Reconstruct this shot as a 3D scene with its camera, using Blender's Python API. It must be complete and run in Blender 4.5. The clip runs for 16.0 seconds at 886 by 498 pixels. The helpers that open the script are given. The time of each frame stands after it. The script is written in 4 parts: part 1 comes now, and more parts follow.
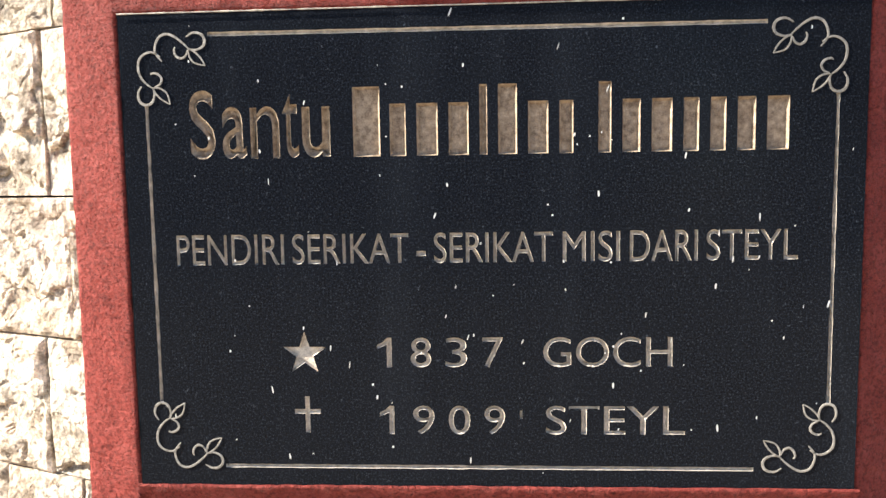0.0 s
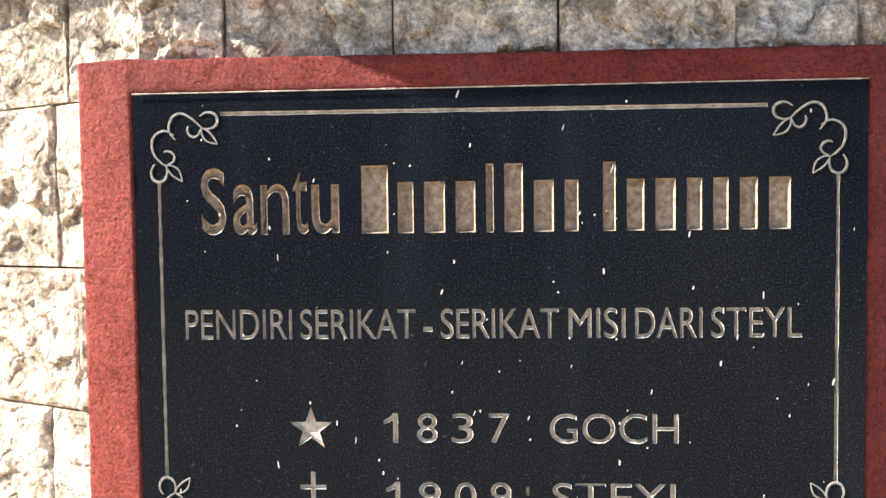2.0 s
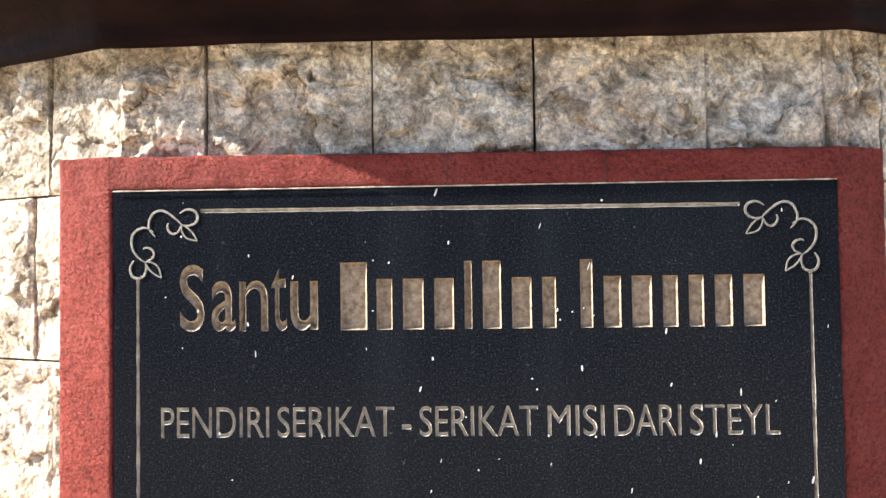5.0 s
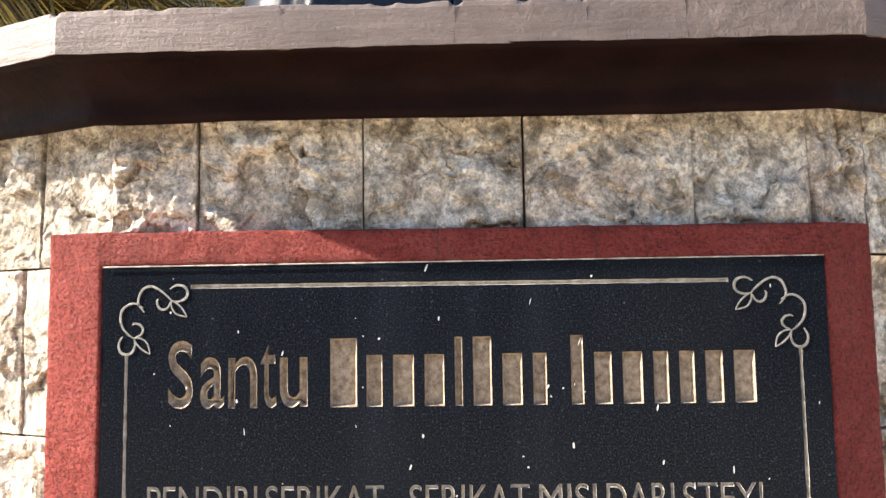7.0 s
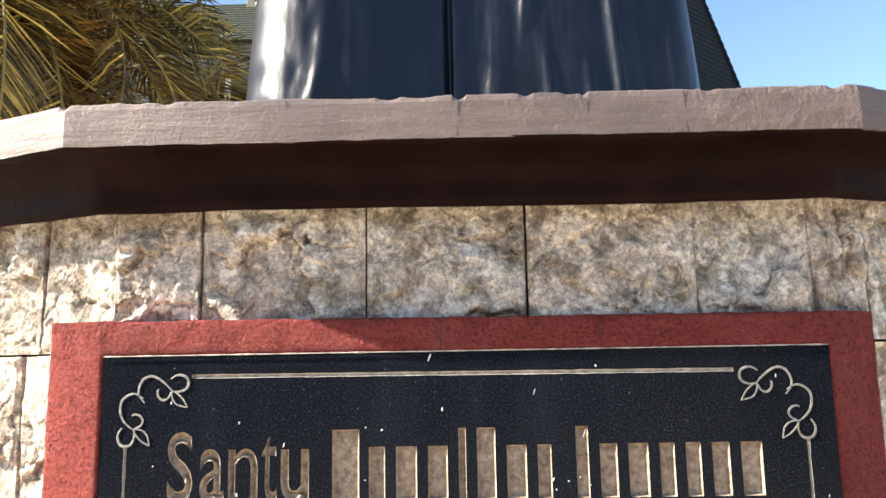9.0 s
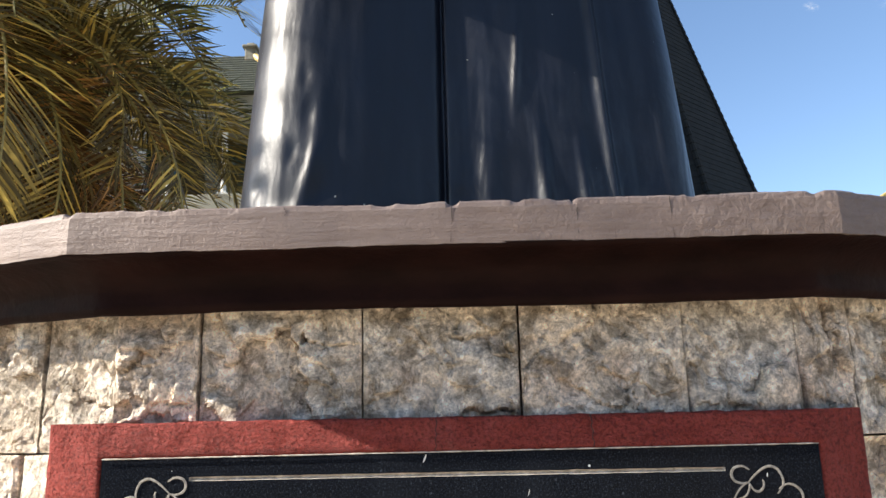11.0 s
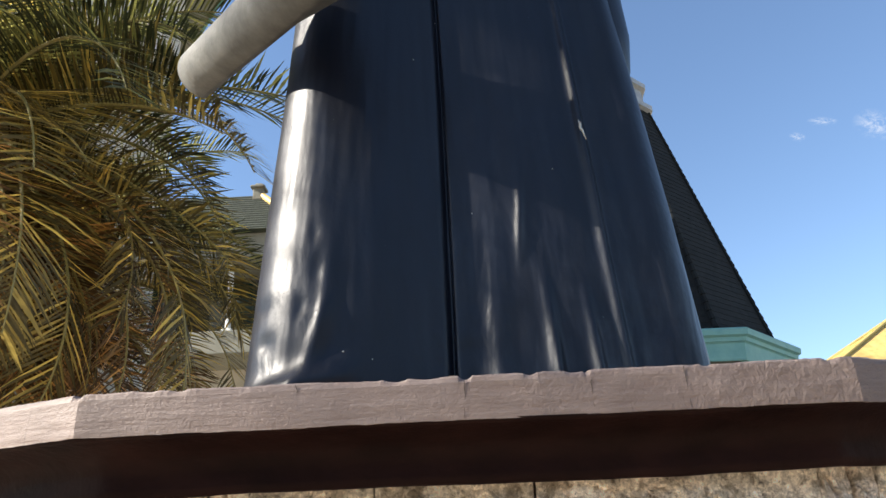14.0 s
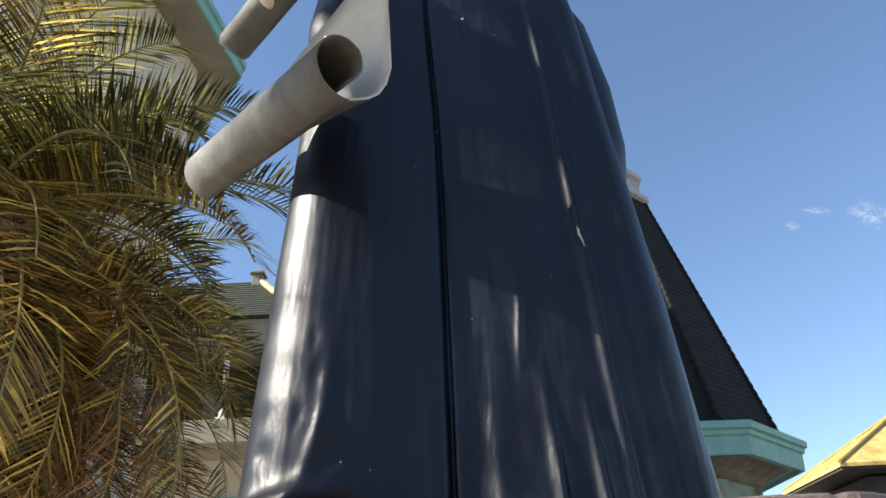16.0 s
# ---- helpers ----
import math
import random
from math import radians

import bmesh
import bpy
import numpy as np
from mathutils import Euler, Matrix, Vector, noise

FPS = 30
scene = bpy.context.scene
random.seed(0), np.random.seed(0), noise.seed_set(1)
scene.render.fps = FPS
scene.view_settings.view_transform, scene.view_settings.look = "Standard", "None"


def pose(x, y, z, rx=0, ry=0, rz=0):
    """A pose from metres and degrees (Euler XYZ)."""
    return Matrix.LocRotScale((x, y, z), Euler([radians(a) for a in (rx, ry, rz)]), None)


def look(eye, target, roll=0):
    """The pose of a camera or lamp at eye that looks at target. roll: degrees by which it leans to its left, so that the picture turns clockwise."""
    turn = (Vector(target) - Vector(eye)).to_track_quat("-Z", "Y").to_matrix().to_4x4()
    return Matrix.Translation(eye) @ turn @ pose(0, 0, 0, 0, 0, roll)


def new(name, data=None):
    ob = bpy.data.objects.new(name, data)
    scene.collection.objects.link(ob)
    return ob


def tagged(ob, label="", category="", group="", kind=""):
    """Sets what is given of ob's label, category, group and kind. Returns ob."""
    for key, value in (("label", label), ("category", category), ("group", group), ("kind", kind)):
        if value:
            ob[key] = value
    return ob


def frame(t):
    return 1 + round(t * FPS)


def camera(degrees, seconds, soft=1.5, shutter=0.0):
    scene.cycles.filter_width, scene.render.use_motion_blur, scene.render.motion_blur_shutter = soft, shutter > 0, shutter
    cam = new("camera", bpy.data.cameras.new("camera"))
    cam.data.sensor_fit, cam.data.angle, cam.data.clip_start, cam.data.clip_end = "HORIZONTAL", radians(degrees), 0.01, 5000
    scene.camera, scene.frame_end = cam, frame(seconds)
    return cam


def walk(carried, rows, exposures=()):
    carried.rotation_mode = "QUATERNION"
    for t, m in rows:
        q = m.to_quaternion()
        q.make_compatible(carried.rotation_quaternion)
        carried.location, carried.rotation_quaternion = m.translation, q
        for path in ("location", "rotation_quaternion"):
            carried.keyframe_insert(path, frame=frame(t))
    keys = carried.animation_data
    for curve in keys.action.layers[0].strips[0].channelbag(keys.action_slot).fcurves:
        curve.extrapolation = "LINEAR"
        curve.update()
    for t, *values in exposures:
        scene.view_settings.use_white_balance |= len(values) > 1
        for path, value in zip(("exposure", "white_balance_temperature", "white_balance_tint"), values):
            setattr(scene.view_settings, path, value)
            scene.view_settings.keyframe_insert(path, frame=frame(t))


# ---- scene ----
cam = camera(62.0, 16.0)
PATH = [
    (0, (-0.002, -0.602, 1.361), (-0.113, 1.386, 1.176), -0.9),
    (0.5, (-0.003, -0.605, 1.369), (-0.118, 1.386, 1.213), -1.0),
    (1, (-0.004, -0.605, 1.376), (-0.118, 1.387, 1.246), -0.9),
    (1.5, (-0.006, -0.605, 1.384), (-0.123, 1.388, 1.273), -0.9),
    (2, (-0.007, -0.607, 1.392), (-0.117, 1.389, 1.313), -0.7),
    (2.5, (-0.005, -0.608, 1.402), (-0.116, 1.389, 1.358), -0.6),
    (3, (-0.003, -0.609, 1.411), (-0.115, 1.388, 1.394), -0.5),
    (3.5, (-0.003, -0.609, 1.417), (-0.112, 1.388, 1.419), -0.5),
    (6, (0.005, -0.611, 1.443), (-0.055, 1.386, 1.54), -0.9),
    (6.5, (0.006, -0.613, 1.452), (-0.055, 1.382, 1.574), -0.9),
    (7, (0.005, -0.612, 1.46), (-0.053, 1.381, 1.624), -0.9),
    (7.5, (0.005, -0.612, 1.467), (-0.043, 1.377, 1.673), -1.1),
    (8, (0.003, -0.613, 1.473), (-0.047, 1.372, 1.714), -1.2),
    (8.5, (0.002, -0.614, 1.482), (-0.051, 1.367, 1.75), -1.0),
    (9, (0.001, -0.616, 1.493), (-0.048, 1.361, 1.789), -1.0),
    (11.5, (0.004, -0.643, 1.543), (-0.029, 1.302, 2.007), -1.5),
    (12, (0.002, -0.645, 1.547), (-0.034, 1.286, 2.069), -1.7),
    (12.5, (0.002, -0.644, 1.554), (-0.036, 1.268, 2.138), -1.9),
    (13, (-0.001, -0.645, 1.559), (-0.039, 1.249, 2.202), -2.1),
    (13.5, (-0.001, -0.647, 1.563), (-0.035, 1.228, 2.258), -2.3),
    (14, (-0.001, -0.65, 1.571), (-0.033, 1.202, 2.326), -2.6),
    (14.5, (-0.001, -0.653, 1.578), (-0.033, 1.176, 2.386), -2.5),
    (15, (-0.003, -0.659, 1.588), (-0.03, 1.145, 2.451), -2.2),
    (15.5, (-0.003, -0.663, 1.595), (-0.026, 1.118, 2.505), -2.1),
    (16, (-0.002, -0.671, 1.6), (-0.019, 1.081, 2.565), -2.4),
]
EXPOSURES = [(0.0, 1.90), (3.5, 2.10), (6.0, 2.05), (9.0, 2.10), (11.5, 1.60), (13.0, 1.60), (14.0, 1.68), (15.0, 1.66), (16.0, 1.58)]
walk(cam, [(t, look(eye, target, roll)) for t, eye, target, roll in PATH], EXPOSURES)

# ---- light and sky ----
SUN_EL, SUN_AZ = 32.0, 10.5        # height; how far the sun stands in front of the plaque's plane, on the west side
world = bpy.data.worlds.new("sky")
scene.world = world
world.use_nodes = True
wn = world.node_tree.nodes
wn.clear()
sky = wn.new("ShaderNodeTexSky")
sky.sky_type = "NISHITA"
sky.sun_disc = False
sky.sun_elevation = radians(SUN_EL)
sky.sun_rotation = radians(180 + 90 - SUN_AZ)
sky.air_density, sky.dust_density, sky.ozone_density = 1.0, 0.3, 2.8
bg = wn.new("ShaderNodeBackground")
bg.inputs["Strength"].default_value = 0.076
wo = wn.new("ShaderNodeOutputWorld")
world.node_tree.links.new(sky.outputs[0], bg.inputs[0])
world.node_tree.links.new(bg.outputs[0], wo.inputs[0])
sun_data = bpy.data.lights.new("sun", "SUN")
sun_data.energy, sun_data.angle, sun_data.color = 5.0, radians(0.5), (1.0, 0.93, 0.82)
sun = new("sun", sun_data)
SUN_WAY = Vector((-math.cos(radians(SUN_AZ)) * math.cos(radians(SUN_EL)), -math.sin(radians(SUN_AZ)) * math.cos(radians(SUN_EL)), math.sin(radians(SUN_EL))))
sun.matrix_world = look(SUN_WAY * 30, (0, 0, 0))


# ---- materials ----
def material(name, rough=0.6, metal=0.0, spec=0.5):
    m = bpy.data.materials.new(name)
    m.use_nodes = True
    nt = m.node_tree
    b = nt.nodes["Principled BSDF"]
    b.inputs["Roughness"].default_value = rough
    b.inputs["Metallic"].default_value = metal
    b.inputs["Specular IOR Level"].default_value = spec
    return m, nt, b


def node(nt, kind, **inputs):
    n = nt.nodes.new(kind)
    for key, value in inputs.items():
        n.inputs[key.replace("_", " ")].default_value = value
    return n


def coords(nt, scale=(1, 1, 1), space="Object"):
    tc = nt.nodes.new("ShaderNodeTexCoord")
    mp = nt.nodes.new("ShaderNodeMapping")
    mp.inputs["Scale"].default_value = scale
    if space == "World":
        g = nt.nodes.new("ShaderNodeNewGeometry")
        nt.links.new(g.outputs["Position"], mp.inputs[0])
    else:
        nt.links.new(tc.outputs[space], mp.inputs[0])
    return mp.outputs[0]


def noise_tex(nt, vec, scale, detail=6.0, rough=0.6, dist=0.0):
    n = node(nt, "ShaderNodeTexNoise", Scale=scale, Detail=detail, Roughness=rough, Distortion=dist)
    nt.links.new(vec, n.inputs["Vector"])
    return n.outputs["Fac"]


def ramp(nt, fac, stops):
    r = nt.nodes.new("ShaderNodeValToRGB")
    r.color_ramp.elements[0].position, r.color_ramp.elements[-1].position = stops[0][0], stops[-1][0]
    for p, _ in stops[1:-1]:
        r.color_ramp.elements.new(p)
    for e, (p, c) in zip(r.color_ramp.elements, stops):
        e.position = p
        e.color = (*c, 1) if len(c) == 3 else c
    nt.links.new(fac, r.inputs[0])
    return r.outputs[0]


def grey(v):
    return (v, v, v)


def mix(nt, fac, a, b, blend="MIX"):
    n = nt.nodes.new("ShaderNodeMix")
    n.data_type = "RGBA"
    n.blend_type = blend
    for sock, value in ((n.inputs[0], fac), (n.inputs[6], a), (n.inputs[7], b)):
        if isinstance(value, (int, float)):
            sock.default_value = value
        elif isinstance(value, tuple):
            sock.default_value = (*value, 1)
        else:
            nt.links.new(value, sock)
    return n.outputs[2]


def bump(nt, b, heights):
    """heights: (socket, distance in metres) laid over one another."""
    last = None
    for h, d in heights:
        n = nt.nodes.new("ShaderNodeBump")
        n.inputs["Distance"].default_value = d
        nt.links.new(h, n.inputs["Height"])
        if last:
            nt.links.new(last, n.inputs["Normal"])
        last = n.outputs[0]
    nt.links.new(last, b.inputs["Normal"])


def maths(nt, op, a, c):
    n = nt.nodes.new("ShaderNodeMath")
    n.operation = op
    for sock, value in zip(n.inputs, (a, c)):
        if isinstance(value, (int, float)):
            sock.default_value = value
        else:
            nt.links.new(value, sock)
    return n.outputs[0]


def limestone():
    m, nt, b = material("split_limestone", 0.88, spec=0.2)
    v = coords(nt, space="World")
    info = nt.nodes.new("ShaderNodeObjectInfo")
    base = ramp(nt, info.outputs["Random"], [(0, (0.70, 0.56, 0.415)), (0.25, (0.70, 0.61, 0.50)), (0.5, (0.55, 0.48, 0.39)), (0.75, (0.72, 0.575, 0.45)), (1, (0.50, 0.445, 0.375))])
    big = noise_tex(nt, v, 16, 9, 0.68, 0.35)
    patch = ramp(nt, big, [(0.36, (0.24, 0.195, 0.15)), (0.43, (0.50, 0.425, 0.34)), (0.50, (0.76, 0.67, 0.56)), (0.56, (0.94, 0.88, 0.79))])
    c = mix(nt, 0.42, base, patch)
    blush = ramp(nt, noise_tex(nt, v, 10, 5, 0.6, 0.4), [(0.52, grey(0)), (0.66, grey(1))])
    c = mix(nt, maths(nt, "MULTIPLY", blush, 0.35), c, (0.64, 0.47, 0.37))
    ochre = ramp(nt, noise_tex(nt, v, 15, 8, 0.72, 0.5), [(0.56, grey(0)), (0.66, grey(1))])
    c = mix(nt, maths(nt, "MULTIPLY", ochre, 0.30), c, (0.50, 0.34, 0.19))
    # flaked skin: pale crust broken away in crisp-edged patches
    flake = noise_tex(nt, v, 36, 9, 0.74, 0.6)
    c = mix(nt, 0.8, c, ramp(nt, flake, [(0.40, (0.55, 0.52, 0.48)), (0.455, (0.68, 0.655, 0.62)), (0.470, (1.08, 1.07, 1.06)), (0.53, (1.15, 1.145, 1.135)), (0.542, (1.42, 1.41, 1.40))]), "MULTIPLY")
    # granular crust: pale grains, dark pores and lichen specks
    grain = noise_tex(nt, v, 210, 6, 0.75)
    c = mix(nt, 0.75, c, ramp(nt, grain, [(0.36, grey(0.42)), (0.46, grey(0.86)), (0.53, grey(1.05)), (0.63, grey(1.40))]), "MULTIPLY")
    warp = nt.nodes.new("ShaderNodeVectorMath")
    warp.operation = "ADD"
    wn_tex = node(nt, "ShaderNodeTexNoise", Scale=60.0, Detail=4.0, Roughness=0.7)
    nt.links.new(v, wn_tex.inputs["Vector"])
    shift = nt.nodes.new("ShaderNodeVectorMath")
    shift.operation = "SCALE"
    shift.inputs["Scale"].default_value = 0.018
    nt.links.new(wn_tex.outputs["Color"], shift.inputs[0])
    nt.links.new(v, warp.inputs[0])
    nt.links.new(shift.outputs[0], warp.inputs[1])
    for size, lo, hi, amount in ((95.0, 0.62, 1.22, 0.55), (270.0, 0.60, 1.28, 0.55)):
        cells = node(nt, "ShaderNodeTexVoronoi", Scale=size)
        nt.links.new(warp.outputs[0], cells.inputs["Vector"])
        c = mix(nt, amount, c, ramp(nt, cells.outputs["Color"], [(0.15, grey(lo)), (0.5, grey(1.0)), (0.85, grey(hi))]), "MULTIPLY")
    lumps = noise_tex(nt, v, 62, 8, 0.72, 0.3)
    c = mix(nt, 0.40, c, ramp(nt, lumps, [(0.37, (0.36, 0.33, 0.29)), (0.45, (0.82, 0.79, 0.74)), (0.52, (1.0, 0.99, 0.97)), (0.60, (1.25, 1.24, 1.22))]), "MULTIPLY")
    soot = maths(nt, "MULTIPLY", ramp(nt, noise_tex(nt, v, 13, 5, 0.65, 0.3), [(0.50, grey(0)), (0.62, grey(1))]), ramp(nt, noise_tex(nt, v, 85, 8, 0.8), [(0.46, grey(0)), (0.56, grey(1))]))
    c = mix(nt, maths(nt, "MULTIPLY", soot, 0.50), c, (0.19, 0.15, 0.112))
    wander = noise_tex(nt, v, 19, 9, 0.70, 0.4)
    line = ramp(nt, wander, [(0.490, grey(0)), (0.498, grey(1)), (0.505, grey(0))])
    c = mix(nt, maths(nt, "MULTIPLY", line, maths(nt, "MULTIPLY", ochre_or_dark(nt, v), 0.6)), c, (0.15, 0.11, 0.08))
    pits = ramp(nt, noise_tex(nt, v, 170, 5, 0.65), [(0.31, grey(1)), (0.36, grey(0))])
    c = mix(nt, maths(nt, "MULTIPLY", pits, 0.8), c, (0.09, 0.07, 0.052))
    nt.links.new(c, b.inputs["Base Color"])
    bump(nt, b, [(flake, 0.0060), (noise_tex(nt, v, 150, 5, 0.7), 0.0024), (noise_tex(nt, v, 420, 2, 0.6), 0.0010)])
    return m


def ochre_or_dark(nt, v):
    """Mask that keeps veins to some of the stones' area."""
    return ramp(nt, noise_tex(nt, v, 11, 3), [(0.45, grey(0)), (0.58, grey(1))])


def mortar():
    m, nt, b = material("mortar", 0.95, spec=0.2)
    v = coords(nt, space="World")
    c = ramp(nt, noise_tex(nt, v, 60), [(0.3, (0.10, 0.09, 0.08)), (0.7, (0.24, 0.21, 0.18))])
    nt.links.new(c, b.inputs["Base Color"])
    bump(nt, b, [(noise_tex(nt, v, 150), 0.003)])
    return m


def red_paint():
    m, nt, b = material("red_painted_render", 0.70, spec=0.16)
    v = coords(nt, space="World")
    c = ramp(nt, noise_tex(nt, v, 24, 8, 0.7, 0.5), [(0.30, (0.27, 0.046, 0.036)), (0.5, (0.345, 0.064, 0.051)), (0.72, (0.41, 0.092, 0.075))])
    scuff = ramp(nt, noise_tex(nt, coords(nt, (1, 1, 0.3), "World"), 80, 7, 0.75, 0.6), [(0.60, grey(0)), (0.70, grey(1))])
    c = mix(nt, maths(nt, "MULTIPLY", scuff, 0.30), c, (0.50, 0.17, 0.13))
    grime = ramp(nt, noise_tex(nt, v, 300, 4, 0.75, 0.4), [(0.40, grey(0.38)), (0.50, grey(1.0)), (0.62, grey(1.15))])
    c = mix(nt, 0.7, c, grime, "MULTIPLY")
    nt.links.new(c, b.inputs["Base Color"])
    brush = noise_tex(nt, coords(nt, (0.22, 1, 1.0), "World"), 300, 6, 0.75, 0.8)
    grit = noise_tex(nt, v, 280, 3, 0.6, 0.4)
    bump(nt, b, [(grit, 0.0075), (brush, 0.0045), (noise_tex(nt, v, 60, 4, 0.6), 0.004)])
    return m


def granite():
    m, nt, b = material("polished_black_granite", 0.16, spec=0.07)
    v = coords(nt, space="World")
    c = ramp(nt, noise_tex(nt, v, 620, 5, 0.75), [(0.36, (0.0028, 0.0034, 0.005)), (0.54, (0.0085, 0.0100, 0.0140)), (0.64, (0.030, 0.036, 0.047)), (0.76, (0.10, 0.12, 0.15))])
    crystals = noise_tex(nt, v, 240, 4, 0.8, 0.4)
    fleck = maths(nt, "MULTIPLY", ramp(nt, crystals, [(0.62, grey(0)), (0.70, grey(1))]), ramp(nt, noise_tex(nt, v, 26, 4, 0.6), [(0.42, grey(0.15)), (0.62, grey(1))]))
    c = mix(nt, maths(nt, "MULTIPLY", fleck, 0.45), c, (0.16, 0.185, 0.23))
    # faint bluish upright bands: dust, with the sky's haze put into the colour
    dust_sheen = ramp(nt, noise_tex(nt, coords(nt, (1, 1, 0.15), "World"), 10, 4, 0.6), [(0.5, grey(0)), (0.75, grey(1))])
    c = mix(nt, maths(nt, "MULTIPLY", dust_sheen, 0.012), c, (0.44, 0.50, 0.60))
    nt.links.new(c, b.inputs["Base Color"])
    nt.links.new(ramp(nt, noise_tex(nt, v, 30, 6), [(0.3, grey(0.12)), (0.7, grey(0.26))]), b.inputs["Roughness"])
    bump(nt, b, [(noise_tex(nt, v, 500, 3), 0.00006)])
    return m


def gilt(name, lo, hi):
    m, nt, b = material(name, 0.55, spec=0.4)
    v = coords(nt, space="World")
    c = ramp(nt, noise_tex(nt, v, 180, 7, 0.75), [(0.3, lo), (0.65, hi)])
    nt.links.new(c, b.inputs["Base Color"])
    bump(nt, b, [(noise_tex(nt, v, 420, 5, 0.7), 0.0012)])
    return m


def ledge_paint():
    m, nt, b = material("weathered_ledge_paint", 0.6, spec=0.35)
    v = coords(nt, space="World")
    c = ramp(nt, noise_tex(nt, v, 9, 7, 0.6), [(0.3, (0.145, 0.100, 0.082)), (0.55, (0.205, 0.147, 0.121)), (0.75, (0.285, 0.213, 0.177))])
    streak = noise_tex(nt, coords(nt, (0.12, 0.12, 1.0), "World"), 150, 6, 0.7)
    c = mix(nt, 0.35, c, ramp(nt, streak, [(0.35, (0.14, 0.11, 0.10)), (0.7, (0.29, 0.25, 0.235))]))
    nt.links.new(c, b.inputs["Base Color"])
    sep = nt.nodes.new("ShaderNodeSeparateXYZ")
    nt.links.new(v, sep.inputs[0])
    coarse_end = ramp(nt, maths(nt, "ADD", sep.outputs["X"], maths(nt, "MULTIPLY", noise_tex(nt, v, 14, 4), 0.12)), [(0.22, grey(0)), (0.30, grey(1))])
    rough_part = maths(nt, "MAXIMUM", coarse_end, ramp(nt, noise_tex(nt, v, 5, 2), [(0.52, grey(0.08)), (0.66, grey(0.6))]))
    dirt = ramp(nt, noise_tex(nt, coords(nt, (1, 1, 0.12), "World"), 70, 5, 0.7, 0.5), [(0.66, grey(0)), (0.72, grey(1))])
    c = mix(nt, maths(nt, "MULTIPLY", dirt, 0.45), c, (0.085, 0.065, 0.06))
    nt.links.new(c, b.inputs["Base Color"])
    lumps = maths(nt, "MULTIPLY", noise_tex(nt, v, 120, 6, 0.65, 0.6), rough_part)
    bump(nt, b, [(lumps, 0.0030), (streak, 0.0013), (noise_tex(nt, v, 300, 5), 0.0006)])
    return m


def cove_paint():
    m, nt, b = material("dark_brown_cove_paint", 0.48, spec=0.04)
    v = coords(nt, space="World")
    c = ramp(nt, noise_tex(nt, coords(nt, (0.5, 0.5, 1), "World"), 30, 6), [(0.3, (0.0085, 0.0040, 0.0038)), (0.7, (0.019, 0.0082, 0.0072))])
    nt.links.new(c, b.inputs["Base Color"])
    bump(nt, b, [(noise_tex(nt, v, 45, 5), 0.002)])
    return m


def robe_paint():
    m, nt, b = material("glossy_navy_statue_paint", 0.44, spec=0.46)
    v, w = coords(nt, (1, 1, 0.20), "World"), coords(nt, space="World")
    c = ramp(nt, noise_tex(nt, v, 26, 7, 0.65), [(0.3, (0.0016, 0.0024, 0.007)), (0.6, (0.0035, 0.005, 0.012))])
    # upright dusty, rubbed streaks on the lower east panel, with its pale sheen painted in
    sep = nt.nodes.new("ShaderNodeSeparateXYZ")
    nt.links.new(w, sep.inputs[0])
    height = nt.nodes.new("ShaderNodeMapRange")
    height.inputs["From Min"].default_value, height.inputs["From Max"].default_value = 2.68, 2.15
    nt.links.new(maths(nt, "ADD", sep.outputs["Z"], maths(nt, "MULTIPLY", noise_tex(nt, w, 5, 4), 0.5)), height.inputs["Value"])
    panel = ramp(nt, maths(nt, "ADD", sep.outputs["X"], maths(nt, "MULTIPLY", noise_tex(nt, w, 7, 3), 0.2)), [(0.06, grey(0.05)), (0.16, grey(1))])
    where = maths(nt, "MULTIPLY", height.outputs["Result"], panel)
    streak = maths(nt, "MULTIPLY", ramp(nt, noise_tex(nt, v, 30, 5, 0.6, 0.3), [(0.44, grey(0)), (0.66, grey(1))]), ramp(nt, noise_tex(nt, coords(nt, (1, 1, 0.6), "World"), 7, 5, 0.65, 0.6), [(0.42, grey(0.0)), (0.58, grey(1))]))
    dust_sheen = maths(nt, "MULTIPLY", streak, where)
    c = mix(nt, maths(nt, "MULTIPLY", dust_sheen, 0.13), c, (0.20, 0.21, 0.245))
    chip = ramp(nt, noise_tex(nt, w, 95, 5, 0.7), [(0.745, grey(0)), (0.76, grey(1))])
    c = mix(nt, chip, c, (0.5, 0.5, 0.5))
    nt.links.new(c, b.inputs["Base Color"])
    nt.links.new(ramp(nt, noise_tex(nt, coords(nt, (1, 1, 0.5), "World"), 13, 7, 0.68), [(0.3, grey(0.34)), (0.7, grey(0.48))]), b.inputs["Roughness"])
    folds = maths(nt, "MULTIPLY", noise_tex(nt, coords(nt, (1, 1, 0.26), "World"), 11, 3, 0.5, 0.5), maths(nt, "ADD", maths(nt, "MULTIPLY", where, 0.9), 0.015))
    dents = maths(nt, "MULTIPLY", noise_tex(nt, coords(nt, (1, 1, 0.5), "World"), 24, 3, 0.5, 0.6), maths(nt, "ADD", maths(nt, "MULTIPLY", height.outputs["Result"], 0.6), 0.2))
    bump(nt, b, [(folds, 0.009), (dents, 0.0022), (noise_tex(nt, w, 120, 3, 0.6), 0.0003)])
    return m


